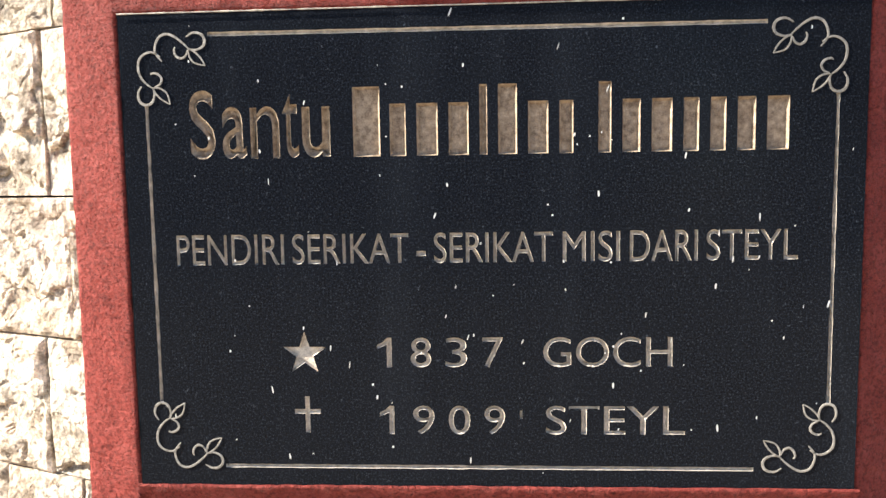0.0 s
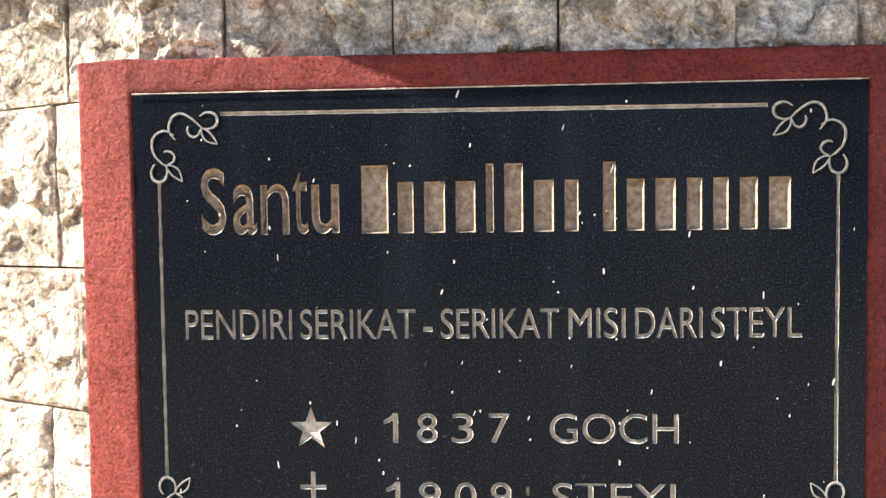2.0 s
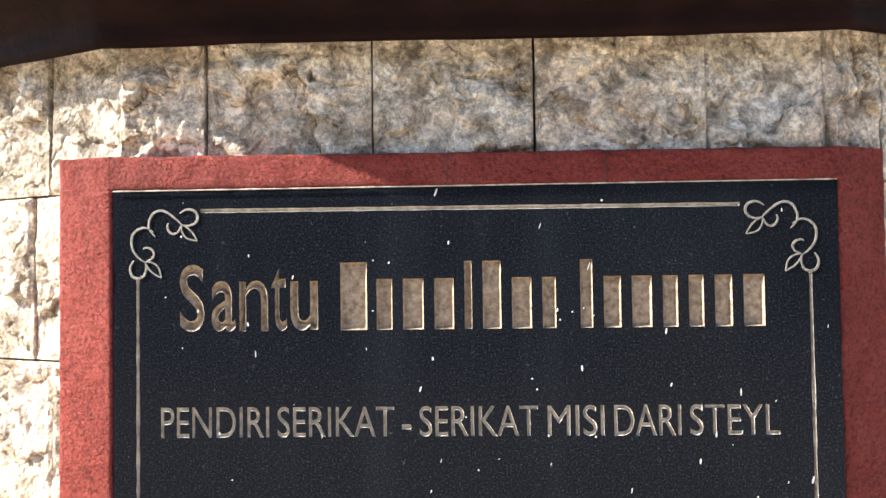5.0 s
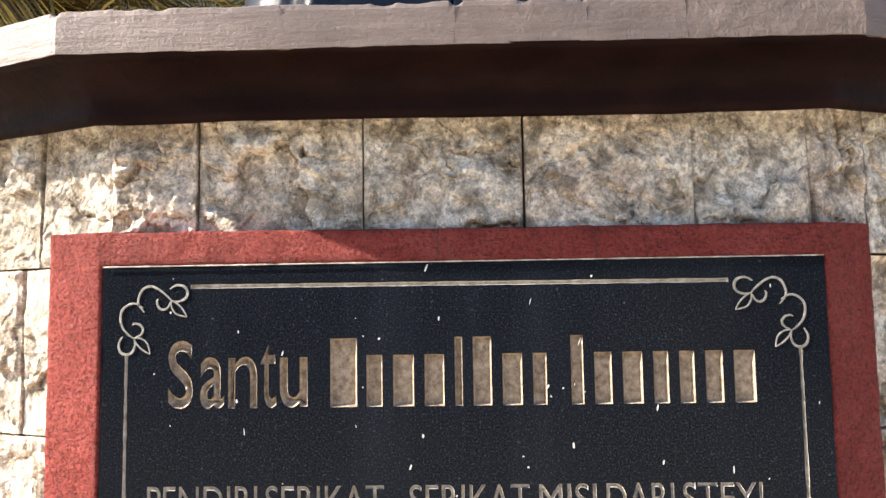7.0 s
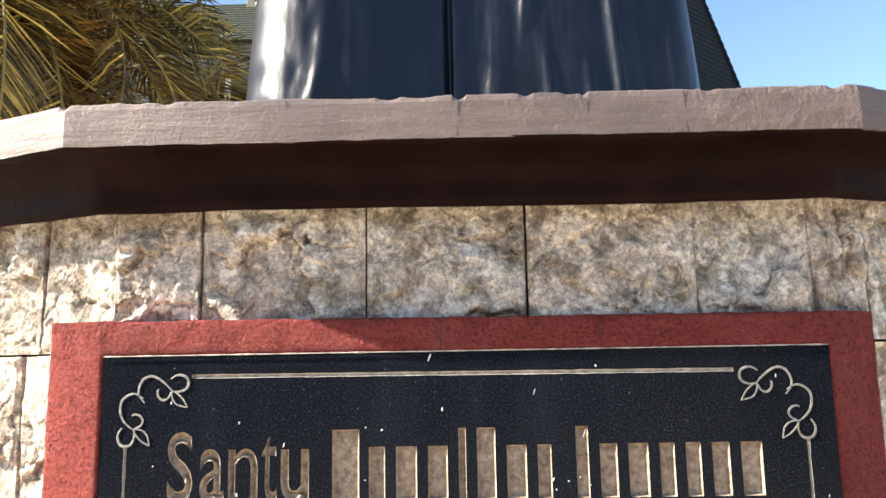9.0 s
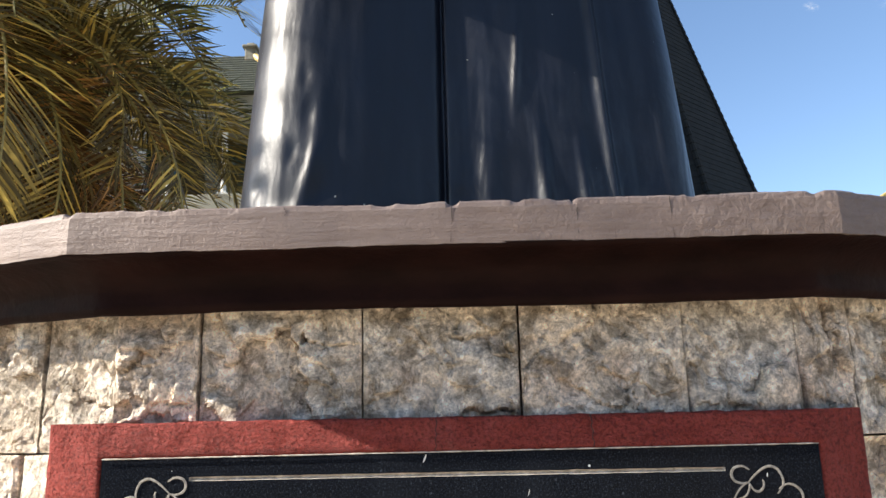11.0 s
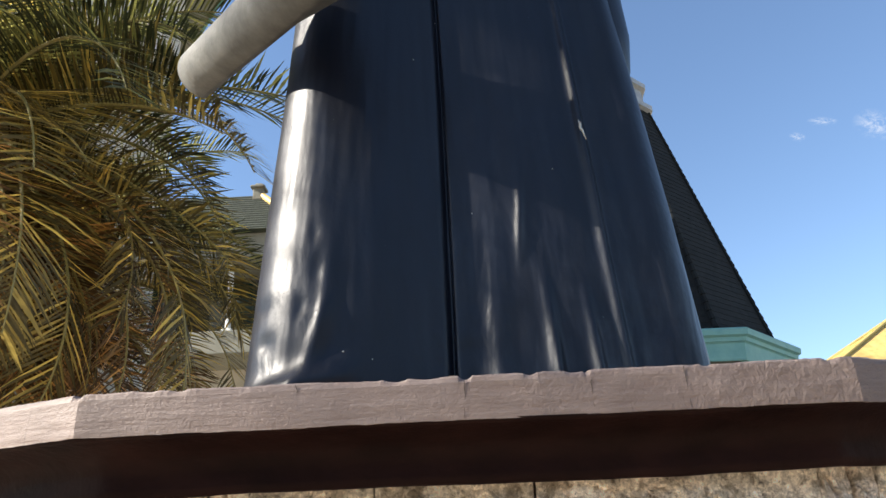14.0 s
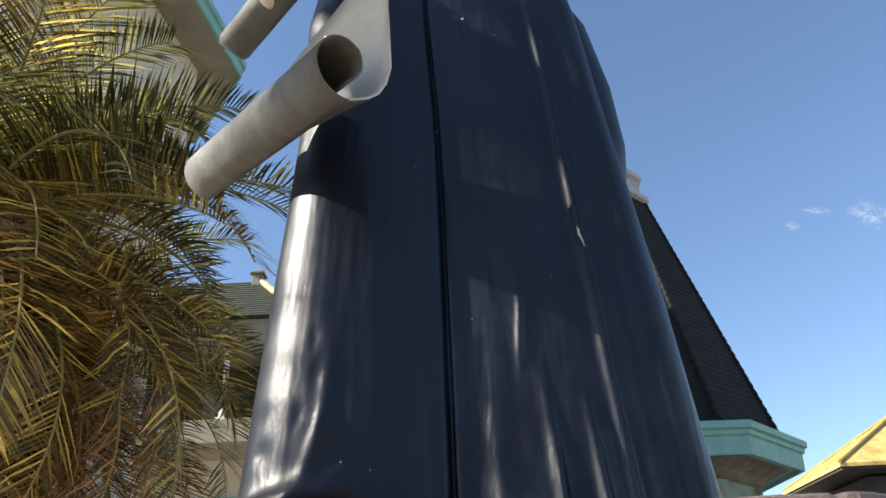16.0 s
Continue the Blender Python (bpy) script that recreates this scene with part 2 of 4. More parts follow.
def plain(name, lo, hi, rough=0.7, scale=12.0, relief=0.002, stretch=(1, 1, 1), spec=0.4):
    m, nt, b = material(name, rough, spec=spec)
    v = coords(nt, stretch, "World")
    c = ramp(nt, noise_tex(nt, v, scale, 7, 0.65), [(0.3, lo), (0.7, hi)])
    nt.links.new(c, b.inputs["Base Color"])
    if relief:
        bump(nt, b, [(noise_tex(nt, v, scale * 4, 6, 0.65), relief)])
    return m


def leaf(name, lo, hi):
    m, nt, b = material(name, 0.50, spec=0.32)
    isl = nt.nodes.new("ShaderNodeNewGeometry")
    c = ramp(nt, isl.outputs["Random Per Island"], [(0.0, tuple(x * 0.5 for x in lo)), (0.5, lo), (0.86, tuple(x * 0.9 for x in hi)), (1.0, tuple(min(1, x * 2.2) for x in hi))])
    nt.links.new(c, b.inputs["Base Color"])
    tr = nt.nodes.new("ShaderNodeBsdfTranslucent")
    nt.links.new(c, tr.inputs["Color"])
    mx = nt.nodes.new("ShaderNodeMixShader")
    mx.inputs[0].default_value = 0.38
    out = nt.nodes["Material Output"]
    nt.links.new(b.outputs[0], mx.inputs[1])
    nt.links.new(tr.outputs[0], mx.inputs[2])
    nt.links.new(mx.outputs[0], out.inputs["Surface"])
    return m


STONE, MORTAR, RED, GRANITE = limestone(), mortar(), red_paint(), granite()
GILT = gilt("bronze_letter_paint", (0.085, 0.052, 0.032), (0.54, 0.42, 0.30))
SILVER = gilt("silver_letter_paint", (0.24, 0.20, 0.16), (0.78, 0.70, 0.60))
AGED = gilt("aged_silver_paint", (0.12, 0.11, 0.095), (0.36, 0.33, 0.29))
LEDGE, COVE, ROBE = ledge_paint(), cove_paint(), robe_paint()
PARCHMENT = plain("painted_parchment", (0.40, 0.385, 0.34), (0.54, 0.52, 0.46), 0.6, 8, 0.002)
ROLL = plain("grey_scroll_paint", (0.065, 0.065, 0.060), (0.14, 0.138, 0.125), 0.7, 14, 0.002)
SKIN = plain("beige_statue_paint", (0.50, 0.40, 0.33), (0.60, 0.49, 0.41), 0.5, 10, 0.001)
TEAL = plain("teal_paint", (0.13, 0.30, 0.28), (0.19, 0.38, 0.35), 0.6, 3, 0.004)
TEAL_STAINED = plain("stained_teal_wall_paint", (0.19, 0.15, 0.10), (0.18, 0.34, 0.31), 0.8, 2.6, 0.004)
STAINED = plain("brown_stained_soffit", (0.11, 0.085, 0.055), (0.24, 0.235, 0.19), 0.85, 3.0, 0.003)
CREAM = plain("cream_wall_paint", (0.42, 0.38, 0.31), (0.55, 0.50, 0.42), 0.85, 1.5, 0.004)
GREYED = plain("greyed_cream_render", (0.17, 0.165, 0.13), (0.29, 0.28, 0.23), 0.9, 1.2, 0.004)
WALL = plain("weathered_grey_render", (0.10, 0.105, 0.11), (0.18, 0.185, 0.19), 0.9, 1.5, 0.004)
WHITE = plain("white_trim_paint", (0.62, 0.61, 0.58), (0.76, 0.75, 0.72), 0.6, 4, 0.002)
SLATE = plain("dark_roof_slate", (0.007, 0.008, 0.0085), (0.017, 0.019, 0.019), 0.85, 5, 0.004, (1, 1, 1), 0.2)
GREEN_ROOF = plain("dark_green_roof_tile", (0.016, 0.022, 0.015), (0.038, 0.045, 0.030), 0.8, 6, 0.01)
YELLOW = plain("yellow_roof_paint", (0.34, 0.22, 0.07), (0.66, 0.47, 0.16), 0.6, 3.5, 0.004)
LEAD = plain("grey_lead_sheet", (0.22, 0.24, 0.26), (0.36, 0.38, 0.40), 0.5, 5, 0.003)
DARK = plain("dark_paint_and_shade", (0.03, 0.028, 0.025), (0.06, 0.05, 0.045), 0.8, 3, 0.002)
BARK = plain("palm_bark", (0.10, 0.07, 0.045), (0.24, 0.17, 0.11), 0.95, 18, 0.03)
LEAF_GREEN = leaf("green_palm_leaflet", (0.060, 0.064, 0.024), (0.25, 0.235, 0.068))
LEAF_OLIVE = leaf("olive_palm_leaflet", (0.115, 0.085, 0.027), (0.46, 0.33, 0.078))
LEAF_TAN = leaf("dry_palm_leaflet", (0.125, 0.064, 0.022), (0.40, 0.215, 0.066))
STALK = plain("palm_stalk", (0.16, 0.14, 0.04), (0.30, 0.24, 0.08), 0.5, 20, 0.001)
PAVING = plain("concrete_paving", (0.30, 0.25, 0.185), (0.42, 0.355, 0.27), 0.9, 2.5, 0.006)
m_glass, gnt, gb = material("dark_window_glass", 0.06, spec=0.6)
gb.inputs["Base Color"].default_value = (0.012, 0.03, 0.025, 1)
GLASS = m_glass


# ---- building helpers ----
def mesh_of(name, bm, *mats, smooth=False):
    me = bpy.data.meshes.new(name)
    bm.normal_update()
    bm.to_mesh(me)
    bm.free()
    for m in mats:
        me.materials.append(m)
    if smooth:
        me.polygons.foreach_set("use_smooth", [True] * len(me.polygons))
    return me


def part(name, bm, mat, parent=None, label="", smooth=False):
    mats = mat if isinstance(mat, (list, tuple)) else (mat,)
    ob = new(name, mesh_of(name, bm, *mats, smooth=smooth))
    if parent is not None:
        ob.parent = parent
    if label:
        tagged(ob, label)
    return ob


def thing(name, label, category, at=(0, 0, 0), group="", kind=""):
    ob = new(name)
    ob.empty_display_size = 0.1
    ob.location = at
    return tagged(ob, label, category, group, kind)


def box(bm, x0, x1, y0, y1, z0, z1, bevel=0.0):
    b2 = bmesh.new()
    bmesh.ops.create_cube(b2, size=1)
    for v in b2.verts:
        v.co = ((x0 + x1) / 2 + v.co.x * (x1 - x0), (y0 + y1) / 2 + v.co.y * (y1 - y0), (z0 + z1) / 2 + v.co.z * (z1 - z0))
    if bevel:
        bmesh.ops.bevel(b2, geom=b2.edges[:], offset=bevel, segments=2, affect="EDGES", profile=0.6)
    merge(bm, b2)
    return bm


def merge(bm, other, m=None):
    if m is not None:
        bmesh.ops.transform(other, matrix=m, verts=other.verts)
    start = {}
    for v in other.verts:
        start[v] = bm.verts.new(v.co)
    for f in other.faces:
        try:
            nf = bm.faces.new([start[v] for v in f.verts])
            nf.material_index = f.material_index
            nf.smooth = f.smooth
        except ValueError:
            pass
    other.free()


def loft(bm, rings, closed=True, caps=True, mat=0):
    """Rings of equal length, bridged in order."""
    vs = [[bm.verts.new(p) for p in ring] for ring in rings]
    n = len(rings[0])
    for a, b in zip(vs, vs[1:]):
        for i in range(n if closed else n - 1):
            j = (i + 1) % n
            bm.faces.new((a[i], a[j], b[j], b[i])).material_index = mat
    if caps and closed:
        bm.faces.new(list(reversed(vs[0]))).material_index = mat
        bm.faces.new(vs[-1]).material_index = mat
    return bm


def tube(bm, pts, radii, sides=8, mat=0):
    """A round tube through points."""
    rings = []
    for i, p in enumerate(pts):
        p = Vector(p)
        d = (Vector(pts[min(i + 1, len(pts) - 1)]) - Vector(pts[max(i - 1, 0)])).normalized()
        a = d.orthogonal().normalized() if i == 0 else (a - d * a.dot(d)).normalized()
        c = d.cross(a)
        r = radii[i] if isinstance(radii, (list, tuple)) else radii
        rings.append([p + (a * math.cos(t) + c * math.sin(t)) * r for t in [2 * math.pi * k / sides for k in range(sides)]])
    return loft(bm, rings, mat=mat)


def fbm(p, octaves=4):
    return noise.fractal(Vector(p), 0.9, 2.1, octaves, noise_basis="PERLIN_ORIGINAL")


# ---- ground ----
bm = bmesh.new()
bmesh.ops.create_grid(bm, x_segments=40, y_segments=40, size=1500)
tagged(part("ground", bm, PAVING), "grey concrete paving round the monument", "ground", kind="structure")

# ---- plain unseen walls closing the place behind the viewer, added to darken reflections ----
# the gap between the two leaves a strip of sky in the granite
for name, x0, x1 in (("wall_south", -16.0, 2.5), ("wall_southeast", 4.4, 18.0)):
    bm = bmesh.new()
    box(bm, x0, x1, -11.4, -11.0, 0, 4.2)
    tagged(part(name, bm, WALL), "plain dark grey wall added behind the viewer for the granite to reflect", "wall", kind="structure")

# ---- thin cloud wisps in the north-eastern sky ----
cm, cnt, cb = material("cloud_wisp", 1.0)
cv = coords(cnt)
ctc = cnt.nodes.new("ShaderNodeTexCoord")
cgr = cnt.nodes.new("ShaderNodeTexGradient")
cgr.gradient_type = "SPHERICAL"
cnt.links.new(ctc.outputs["Object"], cgr.inputs[0])
calpha = maths(cnt, "MULTIPLY", cgr.outputs["Fac"], ramp(cnt, noise_tex(cnt, cv, 2.2, 6, 0.65, 0.8), [(0.42, grey(0)), (0.68, grey(0.9))]))
cem = cnt.nodes.new("ShaderNodeEmission")
cem.inputs["Color"].default_value = (0.85, 0.9, 1.0, 1)
cem.inputs["Strength"].default_value = 0.34
ctr = cnt.nodes.new("ShaderNodeBsdfTransparent")
cmx = cnt.nodes.new("ShaderNodeMixShader")
cnt.links.new(calpha, cmx.inputs[0])
cnt.links.new(ctr.outputs[0], cmx.inputs[1])
cnt.links.new(cem.outputs[0], cmx.inputs[2])
cnt.links.new(cmx.outputs[0], cnt.nodes["Material Output"].inputs["Surface"])
for x, z, w, h in ((866, 884, 38, 13), (800, 846, 20, 14), (985, 868, 55, 45)):
    bm = bmesh.new()
    bmesh.ops.create_circle(bm, cap_ends=True, segments=24, radius=1.0)
    ob = part("cloud", bm, cm)
    ob.matrix_world = pose(x, 1500, z, 90, 0, 0) @ Matrix.Diagonal((w, h, 1, 1))
    tagged(ob, "small thin white cloud wisp in the blue sky", "cloud", kind="structure")

# ---- pedestal ----
# Plan of the stone shaft: flat front, chamfered corners, deep sides.
SHAFT = [(-0.302, 0.022), (0.302, 0.022), (0.635, 0.160), (0.773, 0.493), (0.773, 0.997), (0.635, 1.330), (0.302, 1.468), (-0.302, 1.468), (-0.635, 1.330), (-0.773, 0.997), (-0.773, 0.493), (-0.635, 0.160)]
SHAFT_TOP = 1.655


def offset_plan(plan, d):
    out = []
    for i, p in enumerate(plan):
        a, b, c = Vector(plan[i - 1]), Vector(p), Vector(plan[(i + 1) % len(plan)])
        n1 = Vector(((b - a).y, -(b - a).x)).normalized()
        n2 = Vector(((c - b).y, -(c - b).x)).normalized()
        h = (n1 + n2).normalized()
        out.append(b + h * (d / h.dot(n1)))
    return out


pedestal = thing("pedestal", "tall chamfered pedestal faced with rough split limestone", "pedestal")
bm = bmesh.new()
core = offset_plan(SHAFT, -0.022)
loft(bm, [[(p.x, p.y, z) for p in core] for z in (0.0, SHAFT_TOP)])
part("core", bm, MORTAR, pedestal)

# Cove under the ledge: quarter hollow swept round the plan, its lower lip uneven.
def sweep_even(plan, profile, counts, wobble=None):
    rings = []
    for k, (d, z) in enumerate(profile):
        pts = offset_plan(plan, d)
        ring = []
        for i, p in enumerate(pts):
            q = pts[(i + 1) % len(pts)]
            n = counts[i]
            out = Vector(((q - p).y, -(q - p).x)).normalized()
            for s in range(n):
                c = p.lerp(q, s / n)
                w = wobble(k, c, z) if wobble else (0.0, 0.0)
                ring.append((c.x + out.x * w[0], c.y + out.y * w[0], z + w[1]))
        rings.append(ring)
    return rings


COVE_PROFILE = [(-0.02, 1.6400), (0.010, 1.6310), (0.0265, 1.6205), (0.0300, 1.6228), (0.0312, 1.6290), (0.0302, 1.6380), (0.033, 1.647), (0.040, 1.654), (0.051, 1.660), (0.064, 1.6640), (0.0728, 1.6655), (0.0730, 1.6680)]


def cove_wobble(k, c, z):
    lip = max(0.0, 1 - k / 4)
    return 0.002 * fbm((c.x * 6, c.y * 6, 3.0)), lip * 0.0022 * fbm((c.x * 7, c.y * 7, 1.0)) + 0.0015 * fbm((c.x * 4, c.y * 4, 9))


bm = bmesh.new()
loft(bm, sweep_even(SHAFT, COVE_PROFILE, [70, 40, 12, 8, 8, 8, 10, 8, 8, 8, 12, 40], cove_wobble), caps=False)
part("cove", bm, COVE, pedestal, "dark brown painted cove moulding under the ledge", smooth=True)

# Ledge slab with chipped upper edge.
LEDGE_OUT = 0.0735
CHIPS = [(0.002, 0.006, 0.0028), (-0.055, 0.010, 0.0020), (-0.03, 0.016, 0.0013), (0.092, 0.009, 0.0015), (0.101, 0.003, 0.0024), (0.055, 0.006, 0.0021), (-0.235, 0.008, 0.0013), (-0.262, 0.010, 0.0010), (-0.319, 0.005, 0.0028), (0.20, 0.006, 0.0014), (0.30, 0.007, 0.0021)]


def chip(c):
    if c.y > 0.2:
        return 0.0
    return max([0.0] + [dep * max(0.0, 1 - ((c.x - x) / w) ** 2) for x, w, dep in CHIPS])


def ledge_wobble(k, c, z):
    n = fbm((c.x * 25, c.y * 25, 5.0), 5)
    rough = 1.0 if c.x > 0.2 else 0.35
    if k in (4, 5, 6, 7):
        d = chip(c) + 0.0009 * max(0, n) + 0.0006 * abs(fbm((c.x * 120, c.y * 120, 2.0), 3)) + 0.0022 * abs(fbm((c.x * 7, 1.0, 2.0), 2))
        return -d * (0.1, 0.5, 0.9, 0.3)[k - 4], -d * (0.15, 0.9, 1.0, 1.0)[k - 4]
    return 0.0004 * rough * fbm((c.x * 60, z * 60, 1.0), 4), 0.0009 * fbm((c.x * 30, c.y * 30, 7.0), 4) if k in (0, 1) else 0.0


LEDGE_PROFILE = [(0.03, 1.6665), (LEDGE_OUT, 1.6665), (LEDGE_OUT + 0.0005, 1.680), (LEDGE_OUT, 1.692), (LEDGE_OUT, 1.697), (LEDGE_OUT - 0.0008, 1.7015), (LEDGE_OUT - 0.003, 1.7035), (LEDGE_OUT - 0.012, 1.7045), (-0.15, 1.706)]
bm = bmesh.new()
loft(bm, sweep_even(SHAFT, LEDGE_PROFILE, [320, 140, 30, 20, 20, 20, 20, 20, 20, 20, 30, 140], ledge_wobble))
part("ledge", bm, LEDGE, pedestal, "weathered mauve-brown painted ledge slab with chipped edge")

crack_rng = random.Random(3)
for x, top, low in ((0.0015, 1.699, 1.668), (0.179, 1.701, 1.6675), (0.104, 1.694, 1.672), (-0.138, 1.701, 1.694)):   # hairline cracks down the ledge
    bm = bmesh.new()
    pts, cx = [], x
    for k in range(10):
        cx += crack_rng.uniform(-0.0009, 0.0009)
        pts.append((cx, 0.022 - LEDGE_OUT - 0.0002, top + (low - top) * k / 9))
    tube(bm, pts, [0.00032 * (1 - 0.06 * k) for k in range(10)], 4)
    part("hairline_crack", bm, DARK, pedestal, "dark hairline crack in the ledge")

# ---- plaque frame ----
plaque = thing("plaque", "polished black granite memorial plaque in a red rendered frame", "plaque")
PX, PZ0, PZ1 = 0.300, 1.104, 1.500


def border(name, quad_in, quad_out, steps):
    """One side of the frame: face from the inner edge to the outer edge, with returns to the slab and to the wall."""
    bm = bmesh.new()
    (a0, a1), (b0, b1) = [[Vector(p) for p in q] for q in (quad_in, quad_out)]
    rows = []
    for s in range(steps + 1):
        t = s / steps
        a, b = a0.lerp(a1, t), b0.lerp(b1, t)
        prof = [a + Vector((0, 0.03, 0))] + [a.lerp(b, u) for u in (0.0, 0.06, 0.25, 0.5, 0.75, 0.94, 1.0)] + [b + Vector((0, 0.11, 0))]
        for i, p in enumerate(prof):
            if 0 < i < len(prof) - 1:
                w = 0.0012 * fbm((p.x * 45, p.y * 45, p.z * 45), 4)
                p.y += w - (0.0006 if i in (1, 7) else 0.0) * -2
                if i in (1, 7):
                    side = (a - b).normalized() * (0.0009 * fbm((p.x * 80, p.z * 80, 4.0), 3))
                    p += side
        rows.append(prof)
    loft(bm, rows, closed=False)
    bmesh.ops.recalc_face_normals(bm, faces=bm.faces)
    return part(name, bm, RED, plaque, "rough red-painted frame border", smooth=True)


# The side borders turn back a little towards the shaft's corners; the rails lean back at their top.
border("frame_border", ((-0.3005, -0.0010, 1.072), (-0.3005, -0.0010, 1.5295)), ((-0.353, 0.012, 1.072), (-0.353, 0.012, 1.5295)), 60)
border("frame_border", ((0.3005, 0.0010, 1.5275), (0.3005, 0.0010, 1.072)), ((0.351, 0.025, 1.5275), (0.351, 0.025, 1.072)), 60)
border("frame_border", ((-0.303, -0.0014, 1.5005), (0.303, -0.0014, 1.5005)), ((-0.303, 0.0, 1.5292), (0.303, 0.002, 1.5272)), 80)
border("frame_border", ((0.303, -0.003, 1.1035), (-0.303, -0.003, 1.1035)), ((0.303, 0.010, 1.072), (-0.303, 0.010, 1.072)), 80)

for x, lean in ((-0.018, 0.0012), (0.114, -0.0008)):                          # hairline cracks across the top rail
    bm = bmesh.new()
    pts = []
    for k in range(9):
        t = k / 8
        pts.append((x + lean * t + 0.0008 * math.sin(k * 2.3 + x * 50), -0.0026 + 0.0036 * t, 1.5015 + 0.026 * t))
    tube(bm, pts, 0.0004, 4)
    part("hairline_crack", bm, DARK, plaque, "dark hairline crack")

# ---- plaque ----
DEPTH = 0.0050


def shape_from_polys(polys):
    """Flat mesh in the xz plane (as x, z pairs) from closed outlines."""
    bm = bmesh.new()
    for poly in polys:
        bm.faces.new([bm.verts.new((x, 0, z)) for x, z in poly])
    return bm


def ribbon(points, widths):
    """Flat strip of quads following points in the xz plane."""
    bm = bmesh.new()
    rows = []
    n = len(points)
    for i in range(n):
        p = Vector(points[i])
        d = (Vector(points[min(i + 1, n - 1)]) - Vector(points[max(i - 1, 0)])).normalized()
        s = Vector((-d.y, d.x)) * (widths[i] / 2)
        rows.append((bm.verts.new((p.x + s.x, 0, p.y + s.y)), bm.verts.new((p.x - s.x, 0, p.y - s.y))))
    for a, b in zip(rows, rows[1:]):
        bm.faces.new((a[0], a[1], b[1], b[0]))
    return bm


def text_shape(body, x0, x1, z0, z1, weight=0.0):
    """A word in the built-in font, fitted into the rectangle."""
    cu = bpy.data.curves.new("word", "FONT")
    cu.body = body
    cu.resolution_u = 5
    cu.fill_mode = "FRONT"
    cu.offset = weight
    ob = bpy.data.objects.new("word", cu)
    scene.collection.objects.link(ob)
    bpy.context.view_layer.update()
    me = bpy.data.meshes.new_from_object(ob.evaluated_get(bpy.context.evaluated_depsgraph_get()))
    bpy.data.objects.remove(ob)
    bm = bmesh.new()
    bm.from_mesh(me)
    bpy.data.meshes.remove(me)
    bmesh.ops.remove_doubles(bm, verts=bm.verts, dist=1e-5)
    xs, ys = [v.co.x for v in bm.verts], [v.co.y for v in bm.verts]
    lx, hx, ly, hy = min(xs), max(xs), min(ys), max(ys)
    for v in bm.verts:
        v.co = (x0 + (v.co.x - lx) / (hx - lx) * (x1 - x0), 0, z0 + (v.co.y - ly) / (hy - ly) * (z1 - z0))
    return bm


def one_shape(x0, x1, z0, z1):
    """The digit one, with its flag."""
    w, h = x1 - x0, z1 - z0
    return shape_from_polys([[(x1 - 0.34 * w, z0), (x1, z0), (x1, z1), (x1 - 0.30 * w, z1), (x0 + 0.40 * w, z1 - 0.14 * h), (x0, z1 - 0.24 * h), (x0, z1 - 0.38 * h), (x1 - 0.34 * w, z1 - 0.24 * h)]])


def bar_shape(bars):
    return shape_from_polys([[(x0, z0), (x1, z0), (x1, z1), (x0, z1)] for x0, x1, z0, z1 in bars])


def smooth_line(pts, cuts=4):
    """Catmull-Rom through points."""
    out = []
    for i in range(len(pts) - 1):
        p0, p1, p2, p3 = [Vector(pts[min(max(k, 0), len(pts) - 1)]) for k in (i - 1, i, i + 1, i + 2)]
        for c in range(cuts):
            t = c / cuts
            q = 0.5 * (2 * p1 + (p2 - p0) * t + (2 * p0 - 5 * p1 + 4 * p2 - p3) * t * t + (3 * p1 - p0 - 3 * p2 + p3) * t ** 3)
            out.append((q.x, q.y))
    return out + [tuple(pts[-1])]


def taper(n, thin, thick):
    return [thin + (thick - thin) * math.sin(math.pi * (i + 0.3) / (n - 0.4)) ** 0.6 for i in range(n)]


def ornament_shapes(sx, sz, cx, cz):
    """Scrolled corner of two arms, each ending in a curl, a hook and a pointed leaf. cx, cz: where the border lines would meet."""
    def stroke(pts, thin, thick):
        line = smooth_line([(cx + sx * a * 0.001, cz + sz * b * 0.001) for a, b in pts])
        return line, taper(len(line), thin, thick)

    level = [(15.0, 21.0), (10.2, 15.0), (9.8, 8.8), (13.3, 1.6), (20.0, -0.8), (27.0, 2.0), (33.8, 7.4), (37.6, 11.4)]
    curl = [(37.4, 11.4), (43.0, 12.4), (49.0, 10.2), (51.2, 5.6), (49.6, 1.0), (45.4, -1.2), (40.6, -1.0), (36.0, 1.8)]
    hook = [(36.8, 12.6), (34.6, 17.2), (30.4, 19.0), (26.6, 16.4), (25.4, 12.0), (26.6, 9.8)]
    leaf_a = [(37.4, 11.6), (42.0, 13.6), (47.0, 18.4), (51.0, 25.2)]
    leaf_b = [(37.4, 11.6), (37.8, 17.0), (42.0, 22.8), (51.0, 25.2)]
    upright = [(13.8, 17.4), (7.4, 13.6), (1.0, 14.6), (-4.2, 19.4), (-5.2, 27.0), (-2.8, 34.2), (2.0, 39.6), (6.2, 42.4)]
    shift, shapes = (-5.0, 4.8), [stroke(level, 0.0008, 0.0021), stroke(upright, 0.0008, 0.0021)]
    for pts, thick in ((curl, 0.0023), (hook, 0.0020), (leaf_a, 0.0015), (leaf_b, 0.0015)):
        shapes.append(stroke(pts, 0.0007, thick))
        shapes.append(stroke([(b + shift[0], a + shift[1]) for a, b in pts], 0.0007, thick))
    return shapes


INLAYS = []      # (name, flat shape, material, label)

